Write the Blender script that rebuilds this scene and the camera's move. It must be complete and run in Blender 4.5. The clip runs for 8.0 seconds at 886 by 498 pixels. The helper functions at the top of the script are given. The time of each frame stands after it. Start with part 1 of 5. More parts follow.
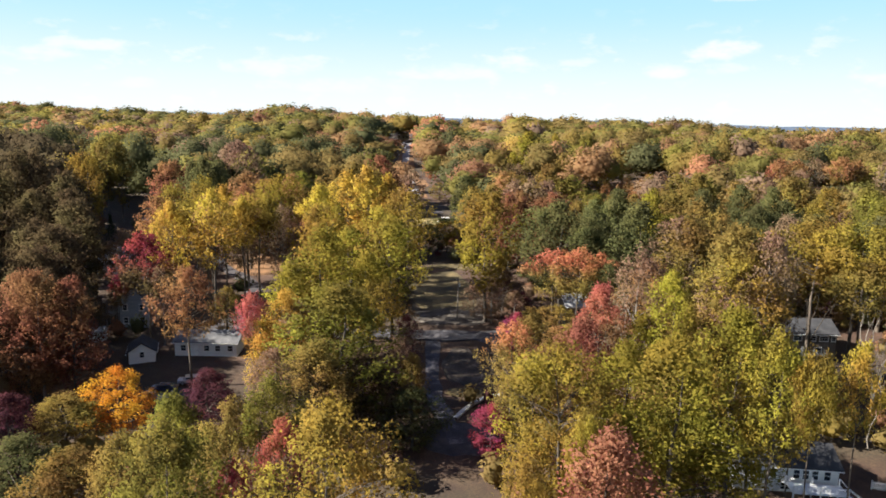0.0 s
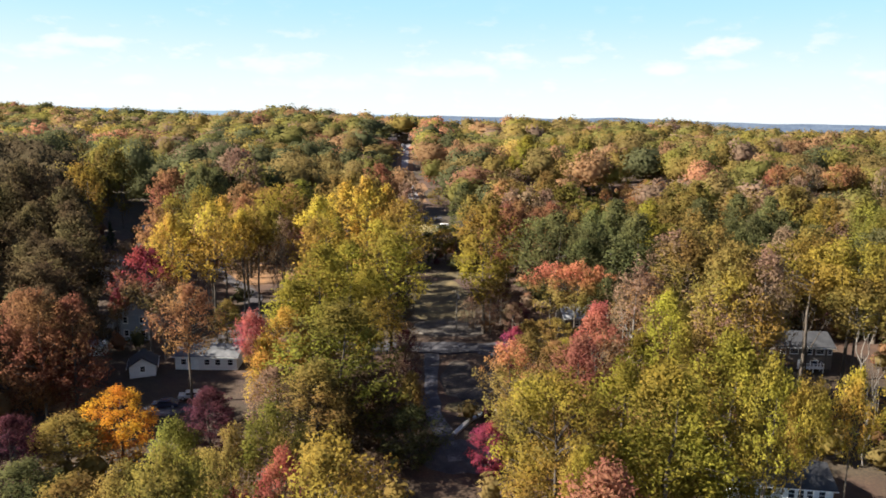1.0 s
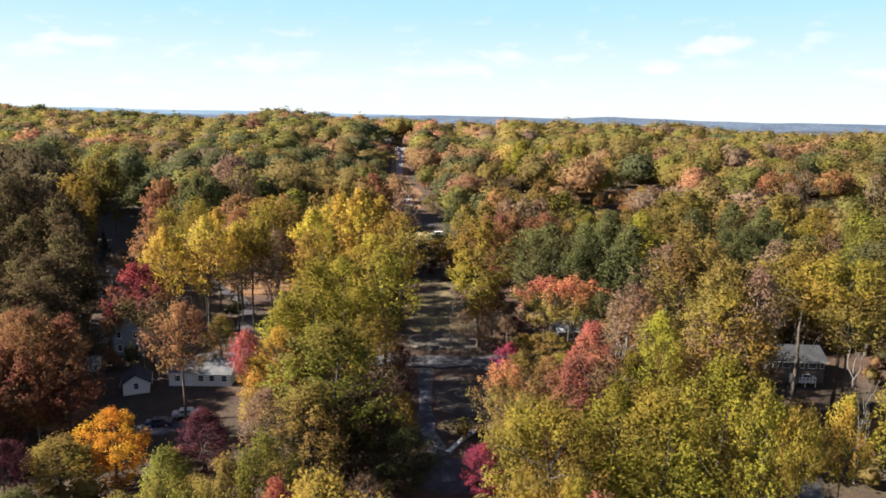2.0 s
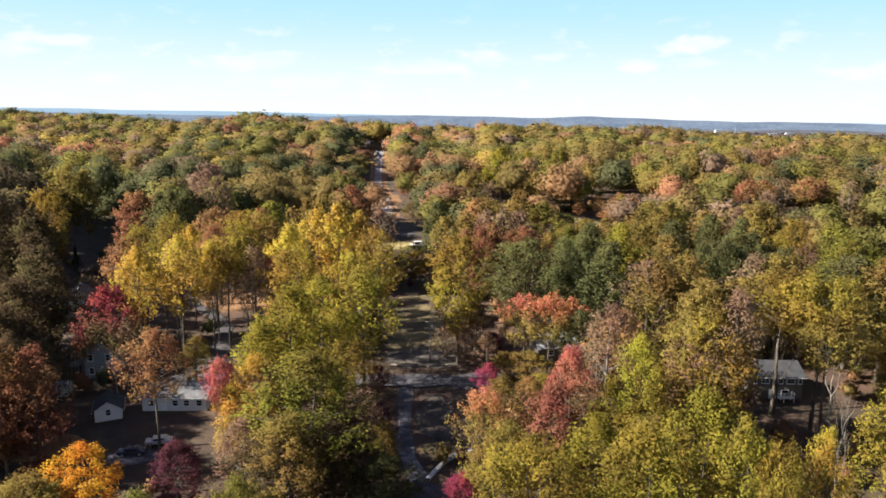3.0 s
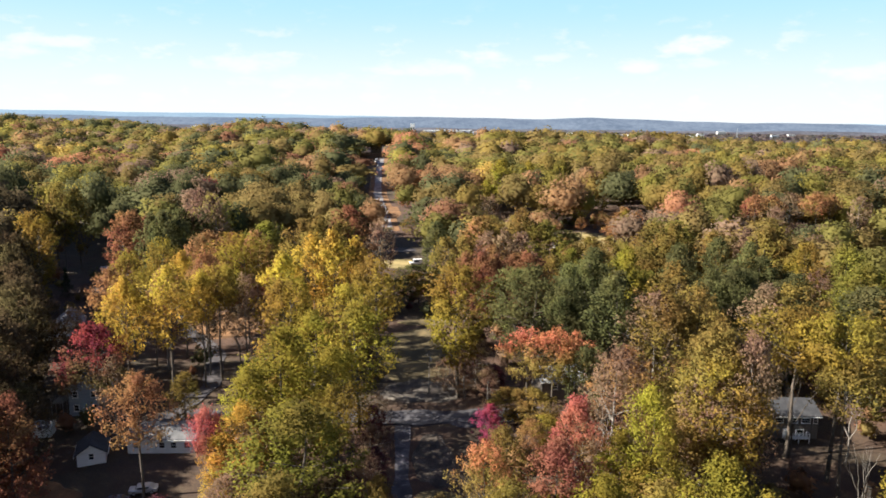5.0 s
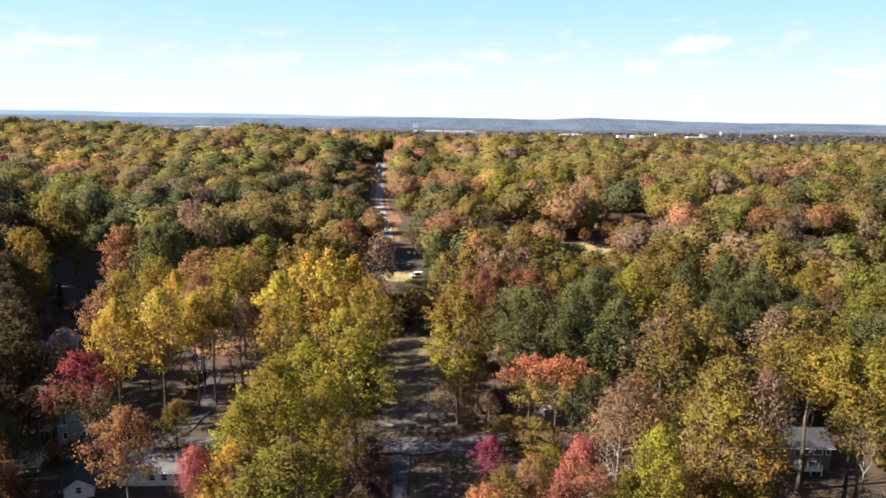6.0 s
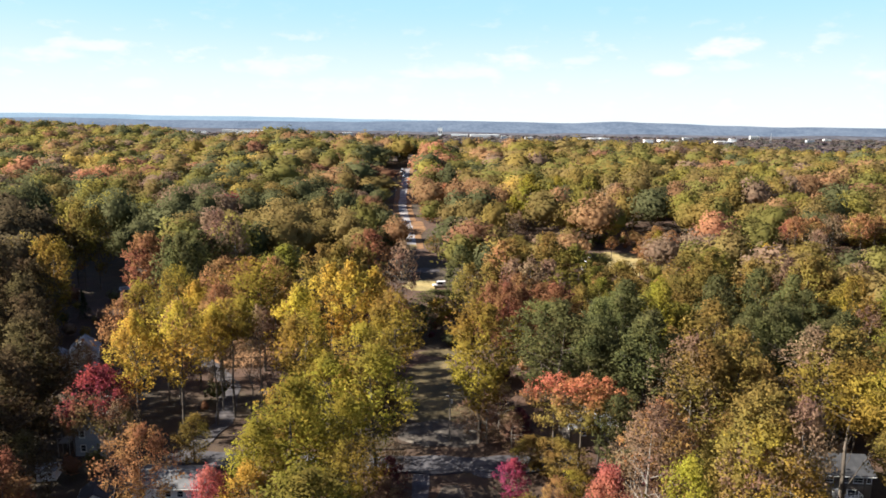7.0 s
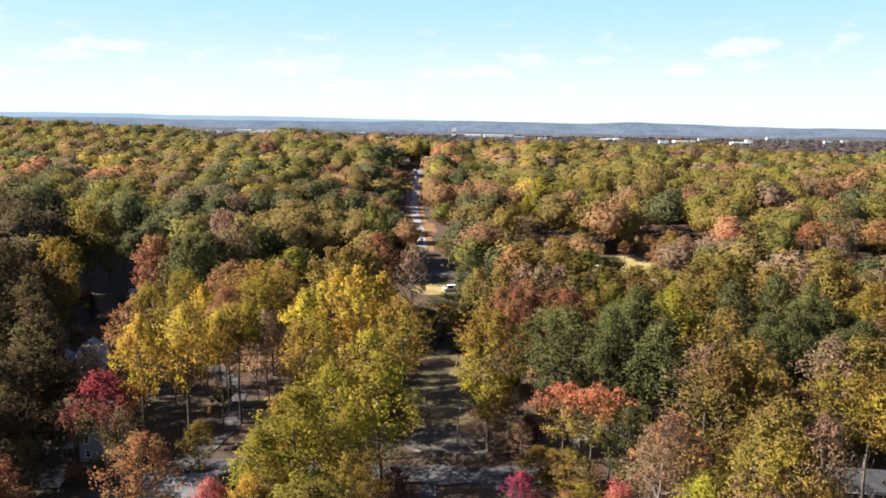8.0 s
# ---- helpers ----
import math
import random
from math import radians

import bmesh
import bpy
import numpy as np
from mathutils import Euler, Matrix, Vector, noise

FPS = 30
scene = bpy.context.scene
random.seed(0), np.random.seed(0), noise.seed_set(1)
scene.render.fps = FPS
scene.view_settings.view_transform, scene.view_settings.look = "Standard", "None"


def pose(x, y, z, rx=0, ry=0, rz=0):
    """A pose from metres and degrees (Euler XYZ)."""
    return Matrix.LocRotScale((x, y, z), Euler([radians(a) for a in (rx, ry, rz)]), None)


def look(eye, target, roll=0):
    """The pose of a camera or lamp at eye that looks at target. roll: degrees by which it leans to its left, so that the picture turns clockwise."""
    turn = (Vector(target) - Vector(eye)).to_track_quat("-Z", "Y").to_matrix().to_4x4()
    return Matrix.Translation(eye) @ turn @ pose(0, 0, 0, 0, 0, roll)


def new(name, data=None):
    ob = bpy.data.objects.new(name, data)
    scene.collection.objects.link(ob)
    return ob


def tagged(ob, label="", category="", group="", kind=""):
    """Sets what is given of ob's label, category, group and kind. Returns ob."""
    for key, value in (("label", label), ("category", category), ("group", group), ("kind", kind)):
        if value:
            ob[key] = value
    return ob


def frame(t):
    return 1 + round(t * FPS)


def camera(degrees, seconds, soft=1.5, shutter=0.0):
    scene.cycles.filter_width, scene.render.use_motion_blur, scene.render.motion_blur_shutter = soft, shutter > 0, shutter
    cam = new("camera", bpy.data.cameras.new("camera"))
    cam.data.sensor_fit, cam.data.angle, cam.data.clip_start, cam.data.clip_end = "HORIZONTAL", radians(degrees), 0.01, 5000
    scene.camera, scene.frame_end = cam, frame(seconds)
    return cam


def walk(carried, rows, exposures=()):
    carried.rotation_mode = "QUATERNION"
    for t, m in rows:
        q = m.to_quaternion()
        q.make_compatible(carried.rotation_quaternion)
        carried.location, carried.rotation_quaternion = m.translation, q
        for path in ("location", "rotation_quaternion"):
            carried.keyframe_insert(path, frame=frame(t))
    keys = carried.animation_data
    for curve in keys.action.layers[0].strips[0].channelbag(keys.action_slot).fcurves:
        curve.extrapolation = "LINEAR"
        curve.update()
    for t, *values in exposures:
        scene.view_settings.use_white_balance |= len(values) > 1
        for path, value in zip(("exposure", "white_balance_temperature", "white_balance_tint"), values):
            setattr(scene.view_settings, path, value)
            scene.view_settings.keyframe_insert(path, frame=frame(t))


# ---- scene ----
cam = camera(65.0, 8.0, 1.75)
METRES, EYE, TILT, LEAN, TURN = 34.0, 44.0, -10.4, -1.0, 0.0
EXPOSURE = 1.83
ROWS = [
    (0.0, 0.0, 0.0, 0.0, -0.0, 0.0, 0.0),
    (0.5, 0.0028, -0.0125, 0.052, -0.04, -0.11, 0.03),
    (1.0, 0.0046, -0.0238, 0.1016, -0.05, -0.23, 0.07),
    (1.5, 0.0081, -0.0294, 0.1488, -0.06, -0.28, 0.08),
    (1.7, 0.0098, -0.0292, 0.168, -0.07, -0.29, 0.09),
    (2.8, 0.0242, 0.0015, 0.2958, -2.04, -0.39, 0.66),
    (3.0, 0.0265, 0.0192, 0.3191, -2.05, -0.39, 0.67),
    (3.5, 0.0325, 0.0752, 0.3763, -2.04, -0.36, 0.71),
    (4.0, 0.0363, 0.1092, 0.4115, -2.03, -0.33, 0.71),
    (4.5, 0.041, 0.1436, 0.4459, -2.02, -0.33, 0.73),
    (6.0, 0.0751, 0.3297, 0.6504, -1.7, -0.37, 0.71),
    (6.5, 0.0824, 0.3817, 0.6862, -1.45, -0.35, 0.67),
    (7.0, 0.0861, 0.4356, 0.7119, 0.29, -0.09, 0.27),
    (7.5, 0.1001, 0.4713, 0.7315, 1.37, 0.07, -0.0),
    (8.0, 0.1124, 0.508, 0.7486, 1.37, -0.09, -0.06),
]
walk(cam, [(t, pose(0, 0, EYE, TILT, LEAN, TURN) @ pose(METRES * x, METRES * y, METRES * z, 90 + pitch, roll, yaw)) for t, x, y, z, yaw, pitch, roll in ROWS], [(0.0, EXPOSURE), (8.0, EXPOSURE)])
SKY_STRENGTH = 0.050
CLEAR = (2.80, 4.88, 6.06)
HAZE = (5.60, 5.97, 6.15)
ZENITH = (0.70, 1.02, 2.35)
CLOUD_WHITE = (6.06, 6.01, 6.15)
# clouds: degrees from straight ahead and above the horizon, half-width, half-height, density
CLOUDS = [(21.0, 5.6, 2.3, 0.60, 0.80), (17.2, 4.1, 1.5, 0.55, 0.70), (21.6, 4.1, 2.0, 0.45, 0.55), (6.0, 4.5, 2.4, 0.60, 0.70),
          (0.0, 3.9, 4.2, 0.60, 0.60), (10.4, 4.8, 1.5, 0.35, 0.50), (-13.4, 3.9, 2.9, 0.75, 0.60), (-23.5, 2.4, 1.6, 0.45, 0.42),
          (-26.2, 5.0, 2.2, 0.45, 0.66), (-29.6, 4.2, 2.4, 0.50, 0.62), (33.4, 3.5, 2.6, 0.55, 0.62), (22.5, 9.3, 2.6, 0.35, 0.56), (-7.0, 2.7, 6.0, 0.60, 0.45)]

# ---- world, sun, exposure ----
SUN_ELEV, SUN_AZ = radians(34.0), radians(263.0)   # azimuth clockwise from straight ahead: the sun stands to the left

world = bpy.data.worlds.new("sky")
scene.world = world
world.use_nodes = True
wt = world.node_tree
wt.nodes.clear()


def wmath(op, a, b):
    n = wt.nodes.new("ShaderNodeMath")
    n.operation = op
    for i, v in enumerate((a, b)):
        if isinstance(v, (int, float)):
            n.inputs[i].default_value = v
        else:
            wt.links.new(v, n.inputs[i])
    return n.outputs[0]


def wrange(value, a, b, c, d):
    n = wt.nodes.new("ShaderNodeMapRange")
    n.interpolation_type = "SMOOTHSTEP"
    wt.links.new(value, n.inputs["Value"])
    for key, v in zip(("From Min", "From Max", "To Min", "To Max"), (a, b, c, d)):
        n.inputs[key].default_value = v
    return n.outputs[0]


def wmix(fac, a, b):
    n = wt.nodes.new("ShaderNodeMix")
    n.data_type = "RGBA"
    wt.links.new(fac, n.inputs[0])
    wt.links.new(a, n.inputs[6])
    n.inputs[7].default_value = (*b, 1.0)
    return n.outputs[2]


sky = wt.nodes.new("ShaderNodeTexSky")
sky.sky_type, sky.sun_disc = "NISHITA", False
sky.sun_elevation, sky.sun_rotation = SUN_ELEV, SUN_AZ
sky.altitude, sky.air_density, sky.dust_density, sky.ozone_density = 100.0, 1.0, 0.8, 1.0
coord = wt.nodes.new("ShaderNodeTexCoord")
sep = wt.nodes.new("ShaderNodeSeparateXYZ")
wt.links.new(coord.outputs["Generated"], sep.inputs[0])
elev = sep.outputs["Z"]

# thin haze whitens the sky towards the horizon
deepened = wmix(wrange(elev, 0.02, 0.7, 0.92, 0.6), sky.outputs[0], CLEAR)
deepened = wmix(wrange(elev, 0.17, 0.58, 0.0, 0.92), deepened, ZENITH)   # the clear sky overhead is a deeper blue
hazed = wmix(wrange(elev, 0.0, 0.17, 1.0, 0.0), deepened, HAZE)

# ragged edges for the clouds
stretch = wt.nodes.new("ShaderNodeMapping")
stretch.inputs["Scale"].default_value = (8.0, 8.0, 20.0)
wt.links.new(coord.outputs["Generated"], stretch.inputs["Vector"])
puff = wt.nodes.new("ShaderNodeTexNoise")
puff.inputs["Scale"].default_value, puff.inputs["Detail"].default_value, puff.inputs["Roughness"].default_value = 2.6, 7.0, 0.6
wt.links.new(stretch.outputs[0], puff.inputs["Vector"])
cloudiness = wmath("MULTIPLY", wmath("MULTIPLY", wrange(puff.outputs["Fac"], 0.54, 0.7, 0.0, 1.0), wrange(elev, 0.17, 0.08, 0.0, 1.0)), 0.45)


def cloud(az, el, wide, high, dense):
    """A fair-weather cloud: a flat ragged lump round a direction (degrees from straight ahead and above the horizon)."""
    a, e = radians(az), radians(el)
    da = wmath("DIVIDE", wmath("SUBTRACT", sep.outputs["X"], math.sin(a) * math.cos(e)), radians(wide))
    de = wmath("DIVIDE", wmath("SUBTRACT", elev, math.sin(e)), radians(high))
    d = wmath("ADD", wmath("MULTIPLY", da, da), wmath("MULTIPLY", de, de))
    ragged = wmath("ADD", d, wmath("MULTIPLY", wmath("SUBTRACT", puff.outputs["Fac"], 0.5), -6.5))
    ahead = wmath("GREATER_THAN", sep.outputs["Y"], 0.0)
    return wmath("MULTIPLY", wmath("MULTIPLY", wrange(ragged, 1.8, -0.4, 0.0, 1.0), ahead), dense)


for spec in CLOUDS:
    cloudiness = wmath("MAXIMUM", cloudiness, cloud(*spec))
back = wt.nodes.new("ShaderNodeBackground")
back.inputs["Strength"].default_value = SKY_STRENGTH
wt.links.new(wmix(cloudiness, hazed, CLOUD_WHITE), back.inputs["Color"])
wt.links.new(back.outputs[0], wt.nodes.new("ShaderNodeOutputWorld").inputs["Surface"])

lamp = bpy.data.lights.new("sun", "SUN")
lamp.energy, lamp.angle, lamp.color = 5.0, radians(0.55), (1.0, 0.93, 0.82)
sun = new("sun", lamp)
sun_way = Vector((math.sin(SUN_AZ) * math.cos(SUN_ELEV), math.cos(SUN_AZ) * math.cos(SUN_ELEV), math.sin(SUN_ELEV)))
sun.matrix_world = look(sun_way * 400, (0, 0, 0))

# ---- materials ----


def shader(name):
    m = bpy.data.materials.new(name)
    m.use_nodes = True
    m.node_tree.nodes.clear()
    return m, m.node_tree.nodes, m.node_tree.links


def ramp(nodes, stops):
    r = nodes.new("ShaderNodeValToRGB")
    while len(r.color_ramp.elements) < len(stops):
        r.color_ramp.elements.new(0.5)
    for e, (at, colour) in zip(r.color_ramp.elements, stops):
        e.position, e.color = at, (*colour, 1.0)
    return r


def noise_node(nodes, links, vector, scale, detail=3.0, rough=0.55):
    n = nodes.new("ShaderNodeTexNoise")
    n.inputs["Scale"].default_value, n.inputs["Detail"].default_value, n.inputs["Roughness"].default_value = scale, detail, rough
    links.new(vector, n.inputs["Vector"])
    return n.outputs["Fac"]


def node_math(nodes, links, op, a, b):
    n = nodes.new("ShaderNodeMath")
    n.operation = op
    for i, v in enumerate((a, b)):
        if isinstance(v, (int, float)):
            n.inputs[i].default_value = v
        else:
            links.new(v, n.inputs[i])
    return n.outputs[0]


def node_range(nodes, links, value, c, d, a=0.0, b=1.0):
    n = nodes.new("ShaderNodeMapRange")
    links.new(value, n.inputs["Value"])
    for key, v in zip(("From Min", "From Max", "To Min", "To Max"), (a, b, c, d)):
        n.inputs[key].default_value = v
    return n.outputs[0]


def node_mix(nodes, links, fac, a, b, blend="MIX"):
    n = nodes.new("ShaderNodeMix")
    n.data_type, n.blend_type = "RGBA", blend
    for i, v in ((0, fac), (6, a), (7, b)):
        if isinstance(v, (int, float)):
            n.inputs[i].default_value = v
        elif isinstance(v, tuple):
            n.inputs[i].default_value = (*v, 1.0)
        else:
            links.new(v, n.inputs[i])
    return n.outputs[2]


LEAF_TONE = 1.03


def leaf_material(name, low, main, high, through_light=0.50, tinted=False, lower=None):
    """Foliage: varies from leaf to leaf, bough to bough and tree to tree; part of the light passes through.
    lower: a colour that the lower boughs still have, and the heights between which it gives way."""
    m, nodes, links = shader(name)
    geo, info, tc = nodes.new("ShaderNodeNewGeometry"), nodes.new("ShaderNodeObjectInfo"), nodes.new("ShaderNodeTexCoord")
    shift = nodes.new("ShaderNodeVectorMath")
    shift.operation = "ADD"
    links.new(tc.outputs["Object"], shift.inputs[0])
    links.new(node_math(nodes, links, "MULTIPLY", info.outputs["Random"], 90.0), shift.inputs[1])
    place = shift.outputs[0]
    bough = noise_node(nodes, links, place, 0.1 if tinted else 0.22, 2.0)
    leaf = node_math(nodes, links, "MULTIPLY", geo.outputs["Random Per Island"], 0.24)
    if tinted:
        sprig = noise_node(nodes, links, tc.outputs["Object"], 1.1, 2.0)
        leaf = node_math(nodes, links, "ADD", node_math(nodes, links, "MULTIPLY", leaf, 0.3), node_math(nodes, links, "MULTIPLY", sprig, 0.36))
    at = node_math(nodes, links, "SUBTRACT", node_math(nodes, links, "ADD", leaf, bough), 0.212 if tinted else 0.12)
    low, main, high = (tuple(v * (1.0 if tinted else LEAF_TONE) for v in c) for c in (low, main, high))
    col = ramp(nodes, ((0.2, low), (0.5, main), (0.8, high)))
    links.new(at, col.inputs["Fac"])
    colour = col.outputs[0]
    if tinted:
        tint = nodes.new("ShaderNodeAttribute")
        tint.attribute_name = "tint"
        colour = node_mix(nodes, links, 1.0, colour, tint.outputs["Color"], "MULTIPLY")
    if lower:
        sep = nodes.new("ShaderNodeSeparateXYZ")
        links.new(tc.outputs["Object"], sep.inputs[0])
        ragged = node_math(nodes, links, "ADD", sep.outputs["Z"], node_math(nodes, links, "MULTIPLY", bough, -9.0))
        colour = node_mix(nodes, links, node_range(nodes, links, ragged, 1.0, 0.0, lower[1] - 4.5, lower[2] - 4.5), colour, tuple(v * LEAF_TONE for v in lower[0]))
    hue = nodes.new("ShaderNodeHueSaturation")
    turn = noise_node(nodes, links, place, 0.11, 1.0)   # boughs that have turned sooner than others
    spread = 0.008 if tinted else 0.025
    links.new(node_range(nodes, links, turn, 0.499 - spread, 0.499 + spread, 0.3, 0.7), hue.inputs["Hue"])
    links.new(node_range(nodes, links, info.outputs["Random"], 1.15, 0.85), hue.inputs["Value"])
    links.new(colour, hue.inputs["Color"])
    dif, tra, mix, out = (nodes.new(k) for k in ("ShaderNodeBsdfDiffuse", "ShaderNodeBsdfTranslucent", "ShaderNodeMixShader", "ShaderNodeOutputMaterial"))
    links.new(hue.outputs[0], dif.inputs["Color"])
    links.new(hue.outputs[0], tra.inputs["Color"])
    mix.inputs[0].default_value = through_light
    links.new(dif.outputs[0], mix.inputs[1])
    links.new(tra.outputs[0], mix.inputs[2])
    links.new(mix.outputs[0], out.inputs["Surface"])
    return m


def surface(name, dark, mid, pale, scale, rough=0.85, grain=None, bump=0.0, metal=0.0, stretch_by=(1, 1, 1), vary=0.0):
    """A plain weathered surface: stains at one scale, grain at a finer one, fine relief."""
    m, nodes, links = shader(name)
    tc, mp = nodes.new("ShaderNodeTexCoord"), nodes.new("ShaderNodeMapping")
    mp.inputs["Scale"].default_value = stretch_by
    links.new(tc.outputs["Object"], mp.inputs["Vector"])
    stain = noise_node(nodes, links, mp.outputs[0], scale, 4.0)
    fine = noise_node(nodes, links, mp.outputs[0], grain or scale * 9, 3.0, 0.7)
    both = node_math(nodes, links, "ADD", node_math(nodes, links, "MULTIPLY", stain, 0.65), node_math(nodes, links, "MULTIPLY", fine, 0.35))
    col = ramp(nodes, ((0.32, dark), (0.5, mid), (0.68, pale)))
    links.new(both, col.inputs["Fac"])
    colour = col.outputs[0]
    if vary:
        info, hue = nodes.new("ShaderNodeObjectInfo"), nodes.new("ShaderNodeHueSaturation")
        links.new(node_range(nodes, links, info.outputs["Random"], 1 - vary, 1 + vary), hue.inputs["Value"])
        links.new(colour, hue.inputs["Color"])
        colour = hue.outputs[0]
    b, out = nodes.new("ShaderNodeBsdfPrincipled"), nodes.new("ShaderNodeOutputMaterial")
    links.new(colour, b.inputs["Base Color"])
    b.inputs["Roughness"].default_value, b.inputs["Metallic"].default_value = rough, metal
    if bump:
        rel = nodes.new("ShaderNodeBump")
        rel.inputs["Strength"].default_value, rel.inputs["Distance"].default_value = bump, 0.05
        links.new(fine, rel.inputs["Height"])
        links.new(rel.outputs[0], b.inputs["Normal"])
    links.new(b.outputs[0], out.inputs["Surface"])
    return m


def ground_material():
    """Wood floor and yards: fallen leaves in russet and brown, dull grass, bare soil."""
    m, nodes, links = shader("leaf_litter")
    tc = nodes.new("ShaderNodeTexCoord")
    v = tc.outputs["Object"]
    wide, mid, fine = noise_node(nodes, links, v, 0.022, 4.0), noise_node(nodes, links, v, 0.25, 4.0), noise_node(nodes, links, v, 3.0, 3.0, 0.7)
    litter = ramp(nodes, ((0.3, (0.020, 0.012, 0.009)), (0.5, (0.058, 0.030, 0.018)), (0.7, (0.125, 0.066, 0.037))))
    links.new(node_math(nodes, links, "ADD", node_math(nodes, links, "MULTIPLY", mid, 0.5), node_math(nodes, links, "MULTIPLY", fine, 0.5)), litter.inputs["Fac"])
    grass = ramp(nodes, ((0.3, (0.016, 0.012, 0.008)), (0.5, (0.038, 0.027, 0.015)), (0.7, (0.085, 0.056, 0.029))))
    links.new(node_math(nodes, links, "ADD", node_math(nodes, links, "MULTIPLY", mid, 0.4), node_math(nodes, links, "MULTIPLY", fine, 0.6)), grass.inputs["Fac"])
    fac = node_range(nodes, links, node_math(nodes, links, "ADD", node_math(nodes, links, "MULTIPLY", wide, 0.8), node_math(nodes, links, "MULTIPLY", mid, 0.2)), 0.0, 1.0, 0.46, 0.56)
    b, out, rel = nodes.new("ShaderNodeBsdfPrincipled"), nodes.new("ShaderNodeOutputMaterial"), nodes.new("ShaderNodeBump")
    links.new(node_mix(nodes, links, fac, litter.outputs[0], grass.outputs[0]), b.inputs["Base Color"])
    b.inputs["Roughness"].default_value = 0.95
    rel.inputs["Strength"].default_value, rel.inputs["Distance"].default_value = 0.6, 0.12
    links.new(fine, rel.inputs["Height"])
    links.new(rel.outputs[0], b.inputs["Normal"])
    links.new(b.outputs[0], out.inputs["Surface"])
    return m


def haze_painted_material(name, colour, pale, glow):
    """Far wooded hills; the haze of the air is painted in as blue colour and a faint glow."""
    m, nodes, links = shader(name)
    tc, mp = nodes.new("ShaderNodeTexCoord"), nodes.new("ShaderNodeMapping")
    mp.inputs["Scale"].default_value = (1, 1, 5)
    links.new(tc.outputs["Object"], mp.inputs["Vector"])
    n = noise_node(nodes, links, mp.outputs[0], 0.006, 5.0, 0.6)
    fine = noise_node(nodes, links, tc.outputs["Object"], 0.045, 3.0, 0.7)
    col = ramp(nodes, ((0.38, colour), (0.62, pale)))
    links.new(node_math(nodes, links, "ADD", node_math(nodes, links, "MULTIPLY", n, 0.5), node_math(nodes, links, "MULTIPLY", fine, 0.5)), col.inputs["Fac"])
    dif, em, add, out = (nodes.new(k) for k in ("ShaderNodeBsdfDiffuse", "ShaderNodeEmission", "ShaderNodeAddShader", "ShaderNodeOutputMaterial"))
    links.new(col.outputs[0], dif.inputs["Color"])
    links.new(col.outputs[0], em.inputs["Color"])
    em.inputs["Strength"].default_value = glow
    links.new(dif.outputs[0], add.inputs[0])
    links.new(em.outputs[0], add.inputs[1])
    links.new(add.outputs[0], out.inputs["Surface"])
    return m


def glass_material():
    m, nodes, links = shader("window_glass")
    b, out = nodes.new("ShaderNodeBsdfPrincipled"), nodes.new("ShaderNodeOutputMaterial")
    b.inputs["Base Color"].default_value = (0.02, 0.024, 0.03, 1)
    b.inputs["Roughness"].default_value = 0.06
    links.new(b.outputs[0], out.inputs["Surface"])
    return m


LITTER = ground_material()
LAWN = surface("lawn_grass", (0.028, 0.022, 0.010), (0.080, 0.060, 0.025), (0.165, 0.12, 0.050), 0.22, 0.95, 2.5, 0.4)
GOLD_GRASS = surface("dry_meadow", (0.14, 0.11, 0.042), (0.26, 0.20, 0.078), (0.36, 0.28, 0.12), 0.15, 0.95, 2.0, 0.4)
LEAFY_LAWN = surface("leaf_strewn_lawn", (0.07, 0.038, 0.018), (0.16, 0.082, 0.034), (0.28, 0.14, 0.056), 0.3, 0.95, 2.2, 0.4)
ASPHALT = surface("asphalt", (0.026, 0.023, 0.026), (0.048, 0.043, 0.048), (0.10, 0.088, 0.086), 0.45, 0.9, 6.0, 0.3)
# street and lane grounds: dark bases carry painted shade, pale ends sun flecks
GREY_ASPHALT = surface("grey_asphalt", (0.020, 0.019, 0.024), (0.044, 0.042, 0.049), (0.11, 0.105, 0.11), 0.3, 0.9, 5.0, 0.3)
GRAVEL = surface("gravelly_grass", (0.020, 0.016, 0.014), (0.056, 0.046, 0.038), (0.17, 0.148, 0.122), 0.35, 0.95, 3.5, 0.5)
SHADED_LAWN = surface("shade_dappled_grass", (0.014, 0.011, 0.009), (0.044, 0.034, 0.026), (0.15, 0.12, 0.09), 0.35, 0.95, 2.5, 0.4)
WORN_DAPPLED_ASPHALT = surface("worn_dappled_asphalt", (0.018, 0.016, 0.020), (0.054, 0.050, 0.057), (0.20, 0.19, 0.195), 0.35, 0.9, 2.5, 0.3)
# paler than asphalt: sun on the far road is put into its colour
PALE_ASPHALT = surface("sunlit_toned_asphalt", (0.11, 0.095, 0.092), (0.22, 0.205, 0.205), (0.36, 0.34, 0.335), 0.25, 0.9, 5.0, 0.3)
CONCRETE = surface("concrete", (0.30, 0.30, 0.30), (0.42, 0.42, 0.41), (0.54, 0.53, 0.51), 0.5, 0.9, 8.0, 0.2)
SIDING_WHITE = surface("white_siding", (0.55, 0.56, 0.57), (0.70, 0.70, 0.70), (0.78, 0.78, 0.77), 0.6, 0.6, 5.0, 0.1, stretch_by=(0.4, 0.4, 6))
SIDING_BLUE = surface("blue_grey_siding", (0.19, 0.225, 0.265), (0.26, 0.295, 0.335), (0.33, 0.36, 0.395), 0.6, 0.65, 5.0, 0.1, stretch_by=(0.4, 0.4, 6))
SIDING_BROWN = surface("brown_siding", (0.06, 0.05, 0.045), (0.10, 0.085, 0.075), (0.15, 0.125, 0.11), 0.6, 0.7, 5.0, 0.1, stretch_by=(6, 6, 0.4))
